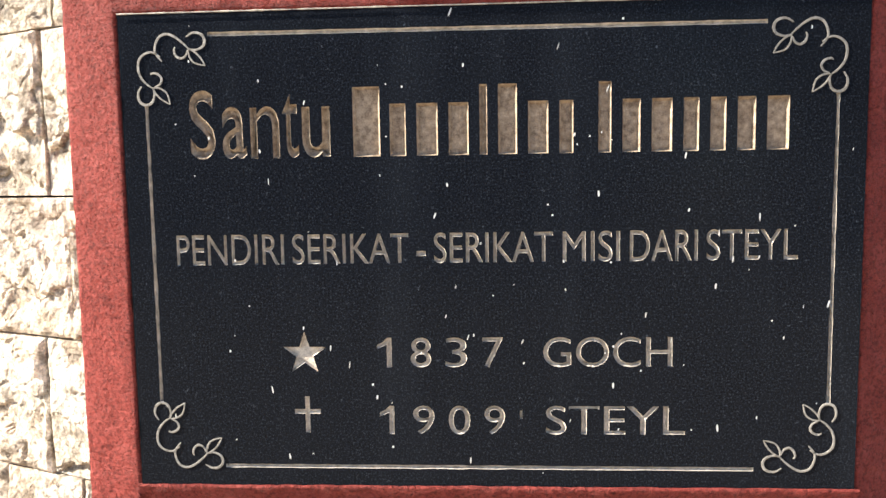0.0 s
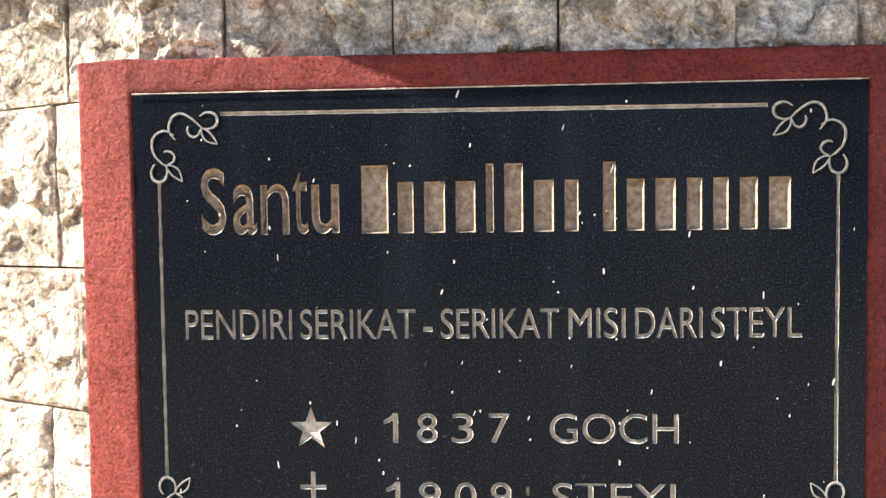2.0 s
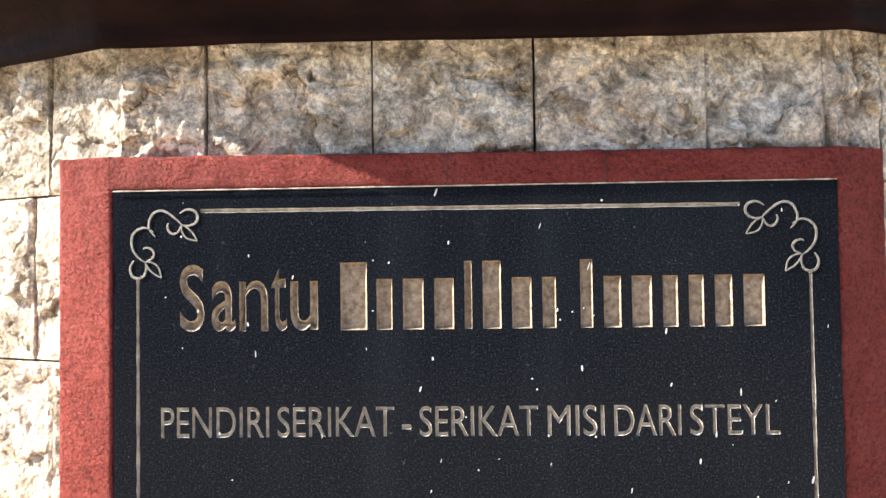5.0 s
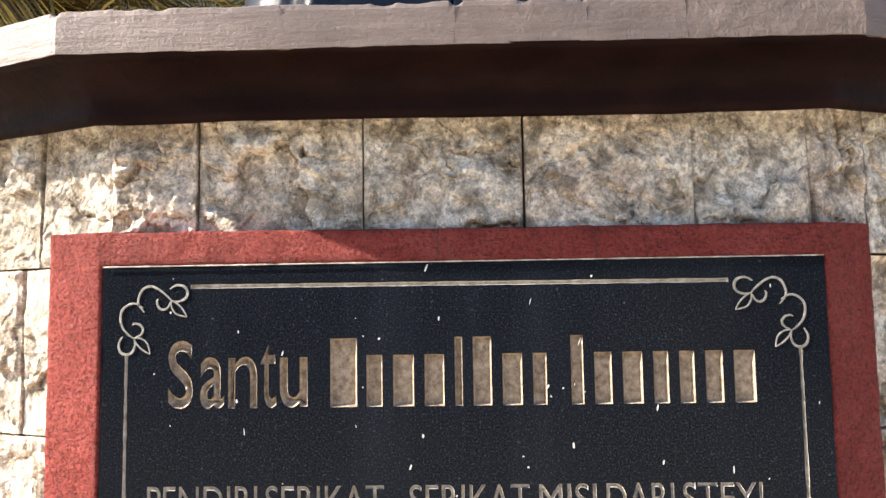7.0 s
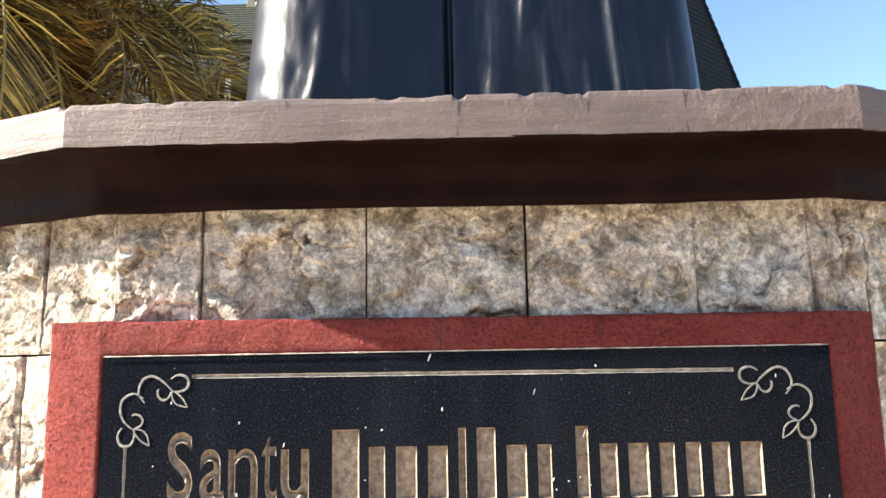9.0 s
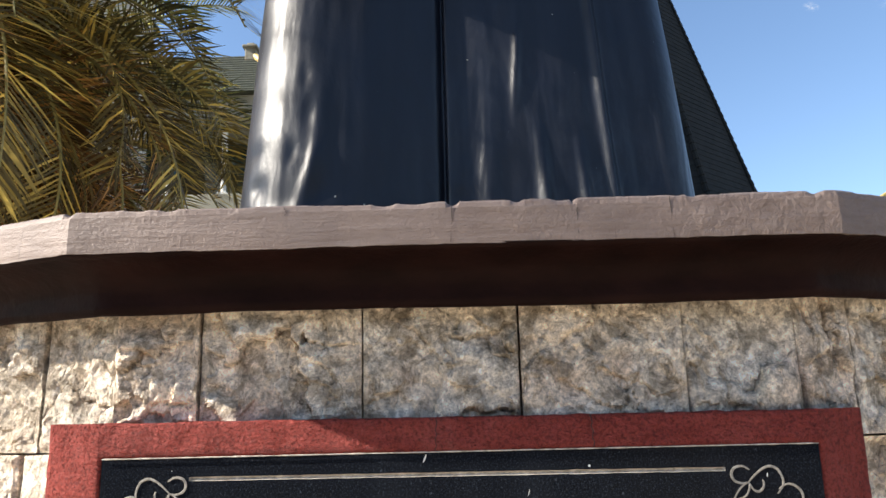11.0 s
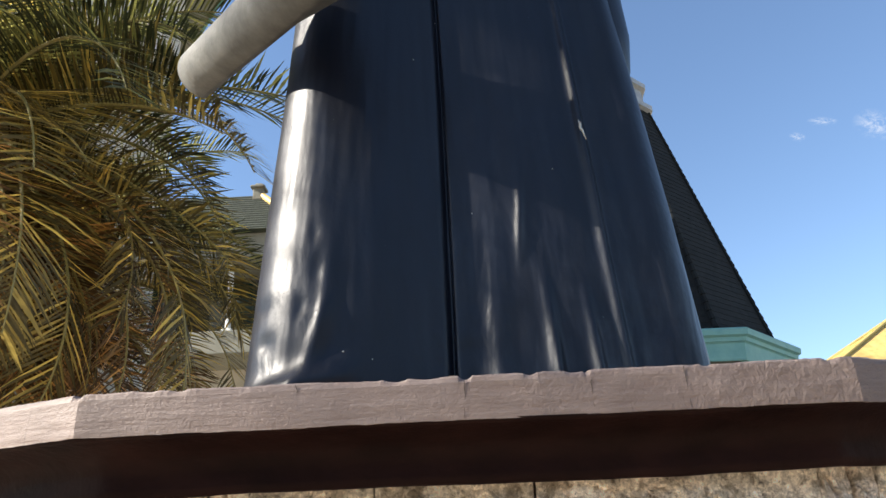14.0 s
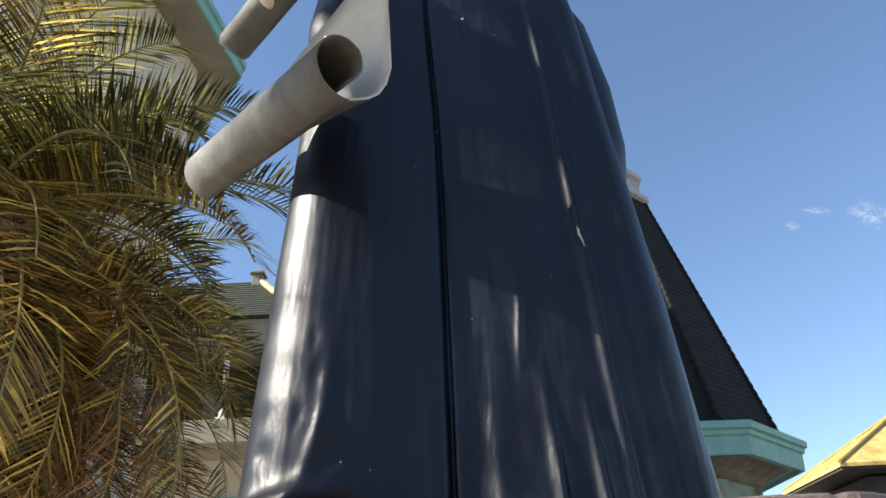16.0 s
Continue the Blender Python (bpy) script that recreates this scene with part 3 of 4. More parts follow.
# Title: the title word is lettered, the personal name stands as plain bars.
for ch, x0, x1, z1 in (("S", -0.243, -0.222, 1.4375), ("a", -0.216, -0.1958, 1.4235), ("n", -0.1925, -0.1685, 1.4235), ("t", -0.1655, -0.1525, 1.4335), ("u", -0.1495, -0.1265, 1.4225)):
    INLAYS.append(("engraved_letter", text_shape(ch, x0, x1, 1.3815, z1, {"n": 0.0, "t": 0.0}.get(ch, 0.012)), GILT, "bronze-painted engraved letter"))
LOW, XH, ASC = 1.3815, 1.4235, 1.4375
bars_a = [(-0.110, -0.083, LOW, ASC), (-0.080, -0.062, LOW, XH), (-0.058, -0.036, LOW, XH), (-0.032, -0.011, LOW, XH), (-0.007, 0.004, LOW, ASC), (0.008, 0.028, LOW, ASC), (0.032, 0.053, LOW, XH), (0.057, 0.073, LOW, XH)]
bars_b = [(0.088, 0.103, LOW, ASC), (0.107, 0.126, LOW, XH), (0.130, 0.151, LOW, XH), (0.155, 0.172, LOW, XH), (0.176, 0.193, LOW, XH), (0.197, 0.216, LOW, XH), (0.220, 0.242, LOW, XH)]
for x0, x1, z0, z1 in bars_a + bars_b:
    INLAYS.append(("engraved_bar", bar_shape([(x0 + 0.0025, x1 - 0.0025, z0, z1)]), GILT, "bronze-painted engraved bar"))
for word, x0, x1 in (("PENDIRI", -0.259, -0.168), ("SERIKAT", -0.161, -0.064), ("SERIKAT", -0.043, 0.054), ("MISI", 0.062, 0.108), ("DARI", 0.116, 0.170), ("STEYL", 0.177, 0.249)):
    INLAYS.append(("engraved_word", text_shape(word, x0, x1, 1.2935, 1.3185), SILVER, ""))
INLAYS.append(("dash", bar_shape([(-0.0575, -0.0500, 1.2995, 1.3035)]), SILVER, ""))
for ch, x0, x1 in (("1", -0.092, -0.080), ("8", -0.064, -0.047), ("3", -0.035, -0.017), ("7", -0.004, 0.013), ("GOCH", 0.046, 0.151)):
    INLAYS.append(("engraved_digit" if len(ch) == 1 else "engraved_word", one_shape(x0, x1, 1.2060, 1.2310) if ch == "1" else text_shape(ch, x0, x1, 1.2060, 1.2310), SILVER, ""))
for ch, x0, x1 in (("1", -0.091, -0.079), ("9", -0.063, -0.045), ("0", -0.033, -0.015), ("9", -0.003, 0.014), ("STEYL", 0.048, 0.162)):
    INLAYS.append(("engraved_digit" if len(ch) == 1 else "engraved_word", one_shape(x0, x1, 1.1485, 1.1730) if ch == "1" else text_shape(ch, x0, x1, 1.1485, 1.1730), SILVER, ""))
INLAYS.append(("tick", bar_shape([(0.0265, 0.0285, 1.1620, 1.1690)]), SILVER, ""))
INLAYS.append(("cross", shape_from_polys([[(-0.1545, 1.150), (-0.1505, 1.150), (-0.1505, 1.166), (-0.1415, 1.166), (-0.1415, 1.170), (-0.1505, 1.170), (-0.1505, 1.181), (-0.1545, 1.181), (-0.1545, 1.170), (-0.1635, 1.170), (-0.1635, 1.166), (-0.1545, 1.166)]]), SILVER, "engraved latin cross"))
star_pts = [(-0.1535 + (0.0190 if k % 2 == 0 else 0.0075) * math.sin(k * math.pi / 5), 1.2175 + (0.0190 if k % 2 == 0 else 0.0075) * math.cos(k * math.pi / 5)) for k in range(10)]
INLAYS.append(("star", shape_from_polys([star_pts]), SILVER, "engraved five-pointed star"))
LINE = 0.0038
for p, q in (((-0.225, 1.4825), (0.221, 1.4808)), ((0.2765, 1.425), (0.2765, 1.175)), ((0.218, 1.1195), (-0.225, 1.1203)), ((-0.2785, 1.176), (-0.2785, 1.426))):
    n = 40
    INLAYS.append(("border_line", ribbon([(p[0] + (q[0] - p[0]) * i / n, p[1] + (q[1] - p[1]) * i / n) for i in range(n + 1)], [LINE * (0.85 + 0.3 * noise.noise(Vector((i * 0.7, p[0] * 9, 1)))) * (1.0 if abs(p[0] - q[0]) > 0.1 else 0.85) for i in range(n + 1)]), SILVER, ""))
for sx, sz, cx, cz in ((1, -1, -0.2785, 1.4825), (-1, -1, 0.2765, 1.4815), (1, 1, -0.2785, 1.1195), (-1, 1, 0.2765, 1.1190)):
    bm = bmesh.new()
    for pts, w in ornament_shapes(sx, sz, cx, cz):
        merge(bm, ribbon(pts, w))
    INLAYS.append(("corner_scroll", bm, AGED, "engraved scrolled corner ornament"))

def prism(shape, y0, y1):
    """Closed solid over a flat outline, its front at y0 and its back at y1."""
    shape.normal_update()
    for f in shape.faces:
        if f.normal.y > 0:
            f.normal_flip()
    bm = bmesh.new()
    front = {v: bm.verts.new((v.co.x, y0, v.co.z)) for v in shape.verts}
    back = {v: bm.verts.new((v.co.x, y1, v.co.z)) for v in shape.verts}
    for f in shape.faces:
        bm.faces.new([front[v] for v in f.verts])
        bm.faces.new([back[v] for v in reversed(f.verts)])
        for lp in f.loops:
            if len(lp.edge.link_faces) == 1:
                a, b = lp.vert, lp.link_loop_next.vert
                bm.faces.new((front[b], front[a], back[a], back[b]))
    return bm


# Granite slab; the grooves are cut into it.
bm = bmesh.new()
box(bm, -PX + 0.0005, PX - 0.0005, 0.0, 0.028, PZ0 - 0.001, PZ1 - 0.0005)
slab = part("slab", bm, (GRANITE, SILVER), plaque)
cut = bmesh.new()
for name, shape, mat, label in INLAYS:
    if name == "corner_scroll":
        continue
    ext = prism(shape, -0.004, DEPTH)
    merge(cut, ext)
for f in cut.faces:
    f.material_index = 0
cutter = new("cutter", mesh_of("cutter", cut, GRANITE, SILVER))
mod = slab.modifiers.new("grooves", "BOOLEAN")
mod.object, mod.operation, mod.solver = cutter, "DIFFERENCE", "EXACT"
bpy.context.view_layer.update()
carved = bpy.data.meshes.new_from_object(slab.evaluated_get(bpy.context.evaluated_depsgraph_get()))
slab.modifiers.clear()
slab.data = carved
bpy.data.objects.remove(cutter)
for name, shape, mat, label in INLAYS:
    shape.normal_update()
    for f in shape.faces:
        if f.normal.y > 0:
            f.normal_flip()
    shape.normal_update()
    raised = name == "corner_scroll"
    for v in shape.verts:
        v.co.y = -0.0004 if raised else 0.0003
    if not raised:
        inset, deep = (0.0026, -0.0040) if mat is GILT else (0.0011, -0.0024)
        bmesh.ops.inset_region(shape, faces=shape.faces[:], thickness=inset, depth=deep, use_even_offset=False, use_boundary=True)
    else:
        bmesh.ops.inset_region(shape, faces=shape.faces[:], thickness=0.0003, depth=0.0003, use_even_offset=False, use_boundary=True)
    part(name, shape, mat, plaque, label)
bm = bmesh.new()
for p, q, w in (((-0.299, 1.4999), (0.299, 1.4999), 0.0006),):
    n = 140
    pts = [(p[0] + (q[0] - p[0]) * k / n, -0.0017, p[1] + (q[1] - p[1]) * k / n) for k in range(n + 1)]
    tube(bm, pts, [w * max(0.3, 0.85 + 0.7 * noise.noise(Vector((k * 0.31, p[0] * 7, 2)))) for k in range(n + 1)], 6)
part("caulk_line", bm, SILVER, plaque, "thin whitish caulk line along the slab")
# Paint splashes on the granite.
rng = random.Random(5)
bm = bmesh.new()
for _ in range(95):
    x, z = rng.uniform(-0.29, 0.29), rng.uniform(1.112, 1.495)
    w, h = rng.uniform(0.0003, 0.0009), rng.uniform(0.0005, 0.0035) * rng.choice((0.5, 1))
    lean = rng.uniform(-0.15, 0.4) * h
    ring = [(x + w * math.cos(a) + lean * math.sin(a), -0.0003, z + h * math.sin(a)) for a in [k * math.pi / 4 for k in range(8)]]
    bm.faces.new([bm.verts.new(p) for p in ring])
bmesh.ops.recalc_face_normals(bm, faces=bm.faces)
tagged(part("paint_splashes", bm, WHITE, plaque), "small dried white paint splashes", kind="stuff")

# ---- statue ----
def lerp_table(table, z):
    for (z0, *a), (z1, *b) in zip(table, table[1:]):
        if z <= z1:
            t = max(0.0, (z - z0) / (z1 - z0))
            return [p + (q - p) * t for p, q in zip(a, b)]
    return list(table[-1][1:])


def bell(x, mid, width):
    return math.exp(-((x - mid) / width) ** 2)


# z, half width, half depth, centre x, centre y
ROBE_TABLE = [(1.700, 0.427, 0.275, 0.026, 0.745), (1.88, 0.412, 0.265, 0.026, 0.745), (2.16, 0.390, 0.255, 0.026, 0.745), (2.38, 0.370, 0.245, 0.024, 0.745), (2.62, 0.348, 0.235, 0.020, 0.745), (2.95, 0.330, 0.220, 0.005, 0.745), (3.10, 0.310, 0.195, 0.005, 0.745), (3.20, 0.240, 0.150, 0.005, 0.745), (3.25, 0.09, 0.085, 0.005, 0.740)]


def robe_outline(n, power=3.5):
    """Unit rounded-box outline, evenly spaced; starts at the back."""
    dense = []
    for k in range(4001):
        th = -math.pi + 2 * math.pi * k / 4000
        sx, sy = math.sin(th), math.cos(th)
        dense.append((math.copysign(abs(sx) ** (2 / power), sx), math.copysign(abs(sy) ** (2 / power), sy)))
    run = [0.0]
    for p, q in zip(dense, dense[1:]):
        run.append(run[-1] + math.hypot((p[0] - q[0]) * 1.6, p[1] - q[1]))
    out, k = [], 0
    for i in range(n):
        want = run[-1] * i / n
        while run[k + 1] < want:
            k += 1
        t = (want - run[k]) / max(1e-9, run[k + 1] - run[k])
        out.append((dense[k][0] + (dense[k + 1][0] - dense[k][0]) * t, dense[k][1] + (dense[k + 1][1] - dense[k][1]) * t))
    return out


def robe_point(u, v, z):
    """u: from the left edge -1 to the right edge 1; v: 1 at the front, -1 at the back."""
    a, b, cx, cy = lerp_table(ROBE_TABLE, z)
    front = max(0.0, min(1.0, (v + 0.1) / 0.4))
    low = max(0.0, min(1.0, (2.30 - z) / 0.5))
    pleat = -0.105 - 0.02 * (z - 2.1)
    d = 0.0
    if u < pleat:                                                             # left panel rolls into the middle pleat
        d -= 0.006 * bell(u, pleat, 0.022) + 0.060 * max(0.0, min(1.0, (u + 0.80) / 0.70)) ** 1.4
    else:
        d -= 0.012 * bell(u, pleat, 0.012) + 0.056 * max(0.0, min(1.0, (1.0 - u) / 0.35)) * (1 - 0.18 * max(0.0, min(1.0, (u - pleat) / 0.6)))
    ridge = 0.632 + 0.012 * math.sin(z * 5.0)
    d += 0.009 * bell(u, ridge, 0.024) - 0.012 * bell(u, ridge + 0.15, 0.08)  # long fold on the right panel
    d += 0.010 * low * bell(u, 0.33 + 0.05 * (2.0 - z), 0.028) * max(0, min(1, (2.05 - z) / 0.15))
    d += 0.009 * low * bell(u, 0.50 + 0.05 * (2.0 - z), 0.025) * max(0, min(1, (2.0 - z) / 0.12))
    d += 0.006 * bell(u, 0.10, 0.05) * low
    west = max(0.0, min(1.0, (-0.45 - u) / 0.25))
    hem = 1.80 + 0.10 * max(0.0, u + 0.85)
    d += west * (0.020 * bell(z, hem, 0.026) - 0.030 * bell(z, hem - 0.062, 0.036))                 # curled crumple above the hem
    d += 0.007 * bell(u, -0.70 + 0.10 * math.sin(z * 7.0), 0.035) * bell(z, 1.93, 0.10)           # soft crease beside the west edge
    for du, dz, wu, wz, deep in ((-0.66, 2.02, 0.03, 0.020, 0.0022), (-0.71, 1.955, 0.03, 0.018, 0.0025), (-0.60, 1.98, 0.025, 0.03, 0.003), (-0.86, 1.90, 0.04, 0.014, 0.005), (-0.90, 1.965, 0.05, 0.012, 0.004), (-0.68, 2.09, 0.025, 0.02, 0.002)):
        d -= deep * bell(u, du, wu) * bell(z, dz, wz)                                             # knocks and dents
    d += 0.005 * bell(u, 0.24 + 0.03 * math.sin(z * 9), 0.02) * bell(z, 2.12, 0.09)
    d *= front
    d += 0.004 * fbm((u * 2.4, z * 0.9, 4.0 + v), 4) + 0.0009 * fbm((u * 9, z * 2.6, 8.0 + v), 3)
    d += 0.02 * math.sin(u * 14) * (1 - front)
    k = 1 + 0.4 * d / 0.33
    return (cx + a * u * k, cy - b * v * k - d * max(0.0, v), z)


statue_bm = bmesh.new()
OUTLINE = robe_outline(860)
zs = [1.700 + 1.40 * i / 130 for i in range(131)] + [3.13, 3.16, 3.19, 3.21, 3.23, 3.25]
loft(statue_bm, [[robe_point(u, v, z) for u, v in OUTLINE] for z in zs])
# Hanging sleeve on the east side.
tube(statue_bm, [(0.25, 0.72, 3.12), (0.295, 0.72, 2.95), (0.318, 0.71, 2.75), (0.330, 0.70, 2.58), (0.328, 0.69, 2.50), (0.32, 0.69, 2.44)], [0.05, 0.076, 0.082, 0.076, 0.066, 0.03], 28)
# Raised sleeve on the west side, reaching forward to the scroll.
tube(statue_bm, [(-0.18, 0.74, 3.10), (-0.19, 0.70, 3.08), (-0.20, 0.64, 3.06), (-0.205, 0.59, 3.05), (-0.21, 0.56, 3.04)], [0.06, 0.07, 0.068, 0.06, 0.045], 24)
for f in statue_bm.faces:
    f.smooth = True

# Scroll: a sheet rolled at its lower end, swept along the roll's axis.
AX0, AX1 = Vector((-0.556, 0.740, 2.604)), Vector((-0.158, 0.245, 2.458))
ax = (AX1 - AX0).normalized()
side = ax.cross(Vector((0, 0, 1))).normalized()
rise = side.cross(ax).normalized()
R = 0.061
spiral = []
for k in range(32):
    a = radians(-416 + k * 11)
    r = R * (0.66 + 0.34 * (k / 31) ** 1.5)
    lean = 1 - k / 31
    spiral.append((r * math.cos(a) - 0.22 * R * lean, r * math.sin(a) + 0.14 * R * lean))
flare = [(R * 0.52, R * -0.84), (R * 0.84, R * -0.66), (R * 1.12, R * -0.40), (R * 1.32, R * 0.02), (R * 1.40, R * 0.6), (R * 1.24, R * 1.4), (R * 1.02, R * 2.4), (R * 0.86, R * 3.4), (R * 0.75, R * 4.4)]


def sheet(profile, thick, a0, a1, mat, closed=1.0):
    bm = bmesh.new()
    inner = []
    for i, p in enumerate(profile):
        d = Vector(profile[min(i + 1, len(profile) - 1)]) - Vector(profile[max(i - 1, 0)])
        d.normalize()
        inner.append((p[0] - d.y * thick, p[1] + d.x * thick))
    loop = list(profile) + list(reversed(inner))
    rings = []
    for t in [i / 14 for i in range(15)]:
        base = a0.lerp(a1, t)
        ring = []
        f = closed + (1 - closed) * t                                         # the sheet opens towards its near end
        for u, v in loop:
            u, v = u * f, v * f
            q = base - side * u + rise * v
            ring.append(q + ax * (0.003 * fbm((u * 30, v * 30, 1.0), 2)))
        rings.append(ring)
    loft(bm, rings, mat=mat)
    n = len(loop)
    bm.faces.index_update()
    for f in bm.faces:                                                        # the outer side takes the darker grey
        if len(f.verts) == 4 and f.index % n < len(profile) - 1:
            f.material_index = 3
    bmesh.ops.recalc_face_normals(bm, faces=bm.faces)
    return bm


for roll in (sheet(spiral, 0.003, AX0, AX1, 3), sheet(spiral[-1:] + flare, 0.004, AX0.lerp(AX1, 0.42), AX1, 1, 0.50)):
    for f in roll.faces:
        f.smooth = len(f.verts) == 4
    merge(statue_bm, roll)
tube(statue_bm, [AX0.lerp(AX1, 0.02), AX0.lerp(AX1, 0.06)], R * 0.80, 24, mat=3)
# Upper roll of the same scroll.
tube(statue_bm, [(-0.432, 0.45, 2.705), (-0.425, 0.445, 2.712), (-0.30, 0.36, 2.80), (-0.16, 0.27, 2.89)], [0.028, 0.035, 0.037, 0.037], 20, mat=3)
# The holding end of the arm, kept as plain rounded lobes.
for i in range(4):
    x, y, z = -0.345 + 0.027 * i, 0.335 - 0.014 * i, 2.742 + 0.010 * i
    tube(statue_bm, [(x, y + 0.03, z + 0.02), (x + 0.004, y, z + 0.005), (x + 0.012, y - 0.016, z - 0.022), (x + 0.022, y - 0.018, z - 0.046), (x + 0.026, y - 0.012, z - 0.056)], [0.012, 0.0155, 0.0150, 0.0125, 0.005], 14, mat=2)
tube(statue_bm, [(-0.21, 0.57, 3.04), (-0.26, 0.44, 2.92), (-0.295, 0.345, 2.80)], [0.034, 0.034, 0.028], 16, mat=2)
# Plain head and collar.
rings = []
for k in range(15):
    a = math.pi * (k + 0.5) / 15
    rings.append([(0.01 + 0.085 * math.sin(a) * math.cos(t), 0.73 + 0.10 * math.sin(a) * math.sin(t), 3.385 - 0.135 * math.cos(a)) for t in [2 * math.pi * q / 24 for q in range(24)]])
loft(statue_bm, rings, mat=2)
tube(statue_bm, [(0.01, 0.74, 3.20), (0.01, 0.735, 3.28)], 0.055, 20, mat=2)
# A pale dribble and a few flecks of spilt paint on the robe.
DRIBBLE = [(0.612, 2.312), (0.618, 2.304), (0.614, 2.295), (0.622, 2.287), (0.630, 2.276), (0.634, 2.270)]
tube(statue_bm, [Vector(robe_point(u, (1 - abs(u) ** 3.5) ** (1 / 3.5), z)) + Vector((-0.0, -0.0008, 0)) for u, z in DRIBBLE], [0.0010, 0.0022, 0.0026, 0.0020, 0.0014, 0.0008], 6, mat=1)
for u, z, r in ((-0.53, 1.873, 0.0022), (-0.42, 1.86, 0.0013), (0.02, 2.13, 0.0014), (0.15, 2.905, 0.004), (0.36, 2.845, 0.0016), (0.44, 2.21, 0.0012), (-0.25, 2.47, 0.0012), (-0.12, 2.58, 0.0014)):
    p = Vector(robe_point(u, (1 - abs(u) ** 3.5) ** (1 / 3.5), z))
    tube(statue_bm, [p + Vector((0, 0.001, 0)), p + Vector((0, -0.0012, 0))], [r, r * 0.6], 7, mat=1)
for f in statue_bm.faces:
    f.smooth = len(f.verts) == 4
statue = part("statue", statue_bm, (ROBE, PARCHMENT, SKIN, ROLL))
tagged(statue, "glossy navy robed statue with a pale scroll, standing on the pedestal", "statue")

# ---- palm ----
def frond(az, el, droop, length, pairs, rng, leaf_len=0.62):
    """Rachis that bends down, with two rows of narrow leaflets; base at the origin."""
    bm = bmesh.new()
    steps = 26
    p, pts = Vector((0, 0, 0)), []
    twist = rng.uniform(-0.25, 0.25)
    for i in range(steps + 1):
        t = i / steps
        e = radians(el - droop * t ** 1.35)
        a = radians(az) + twist * t
        d = Vector((math.cos(a) * math.cos(e), math.sin(a) * math.cos(e), math.sin(e)))
        pts.append((p.copy(), d))
        p = p + d * (length / steps)
    tube(bm, [q for q, _ in pts], [0.022 * (1 - 0.88 * i / steps) + 0.002 for i in range(steps + 1)], 5, mat=0)
    for k in range(pairs):
        t = 0.14 + 0.86 * (k + 0.5) / pairs
        i = min(steps - 1, int(t * steps))
        q0, d = pts[i]
        q = q0.lerp(pts[i + 1][0], t * steps - i)
        flat = Vector((-math.sin(radians(az)), math.cos(radians(az)), 0))
        up = d.cross(flat).normalized() * -1
        if up.z < 0 and abs(d.z) < 0.95:
            up = -up
        for s in (-1, 1):
            ln = leaf_len * (0.35 + 0.65 * math.sin(math.pi * min(1.0, 0.12 + t * 0.86)) ** 0.7) * rng.uniform(0.8, 1.15)
            fwd = 0.45 + 0.45 * t + rng.uniform(-0.12, 0.12)
            w = (d * fwd + flat * s * 1.0 + up * (0.35 + rng.uniform(-0.15, 0.2))).normalized()
            wid = Vector(w.cross(up)).normalized() * 0.0108 * rng.uniform(0.8, 1.2)
            sag = Vector((0, 0, -1))
            mid = q + w * ln * 0.5 + sag * ln * rng.uniform(0.0, 0.04)
            tip = q + w * ln + sag * ln * rng.uniform(0.03, 0.18)
            v = [bm.verts.new(c) for c in (q - wid * 0.5, q + wid * 0.5, mid + wid, mid - wid, tip)]
            for face in ((v[0], v[1], v[2], v[3]), (v[3], v[2], v[4])):
                f = bm.faces.new(face)
                f.material_index = 1
    return bm


def palm_tree(at, height, fronds, seed, lowest=-35, bend=(55, 100), reach=(2.5, 3.3), girth=0.17, spread=()):
    rng = random.Random(seed)
    palm = thing("palm_tree", "leafy feather palm with green fronds and hanging dry brown ones", "tree", at, "palm trees")
    bm = bmesh.new()
    rings = []
    n, h = 16, 60
    for i in range(h + 1):
        z = height * i / h
        r = girth * (1 + 0.17 * (i % 2) + 0.3 * max(0, 1 - i / 8) + 0.24 * max(0, (i - h + 10) / 10))
        rings.append([((r + 0.015 * rng.random()) * math.cos(t), (r + 0.015 * rng.random()) * math.sin(t), z) for t in [2 * math.pi * k / n + 0.2 * (i % 2) for k in range(n)]])
    loft(bm, rings)
    part("trunk", bm, BARK, palm)
    for k in range(fronds):
        u = (k + 0.5) / fronds
        az = k * 137.508 + rng.uniform(-8, 8)
        el = 80 - (80 - lowest) * u + rng.uniform(-9, 9)
        droop = rng.uniform(*bend) + 25 * (1 - u)
        mat = LEAF_GREEN if u < 0.38 else LEAF_OLIVE if u < 0.60 else LEAF_TAN
        if rng.random() < 0.16:
            mat = LEAF_OLIVE
        length = rng.uniform(*reach) * (0.9 if u > 0.8 else 0.84 if u < 0.3 else 1.0)
        ob = part("frond", frond(az, el, droop, length, 66, rng), (STALK, mat), palm, "dry brown hanging frond" if mat is LEAF_TAN else "")
        ob.location = (0.12 * math.cos(radians(az)), 0.12 * math.sin(radians(az)), height - 0.25 * u)
    for az, el, droop, length, mat in spread:                                # long fronds that stand out of the crown
        ob = part("frond", frond(az, el, droop, length, 60, rng), (STALK, mat), palm)
        ob.location = (0.12 * math.cos(radians(az)), 0.12 * math.sin(radians(az)), height - 0.1)
    return palm


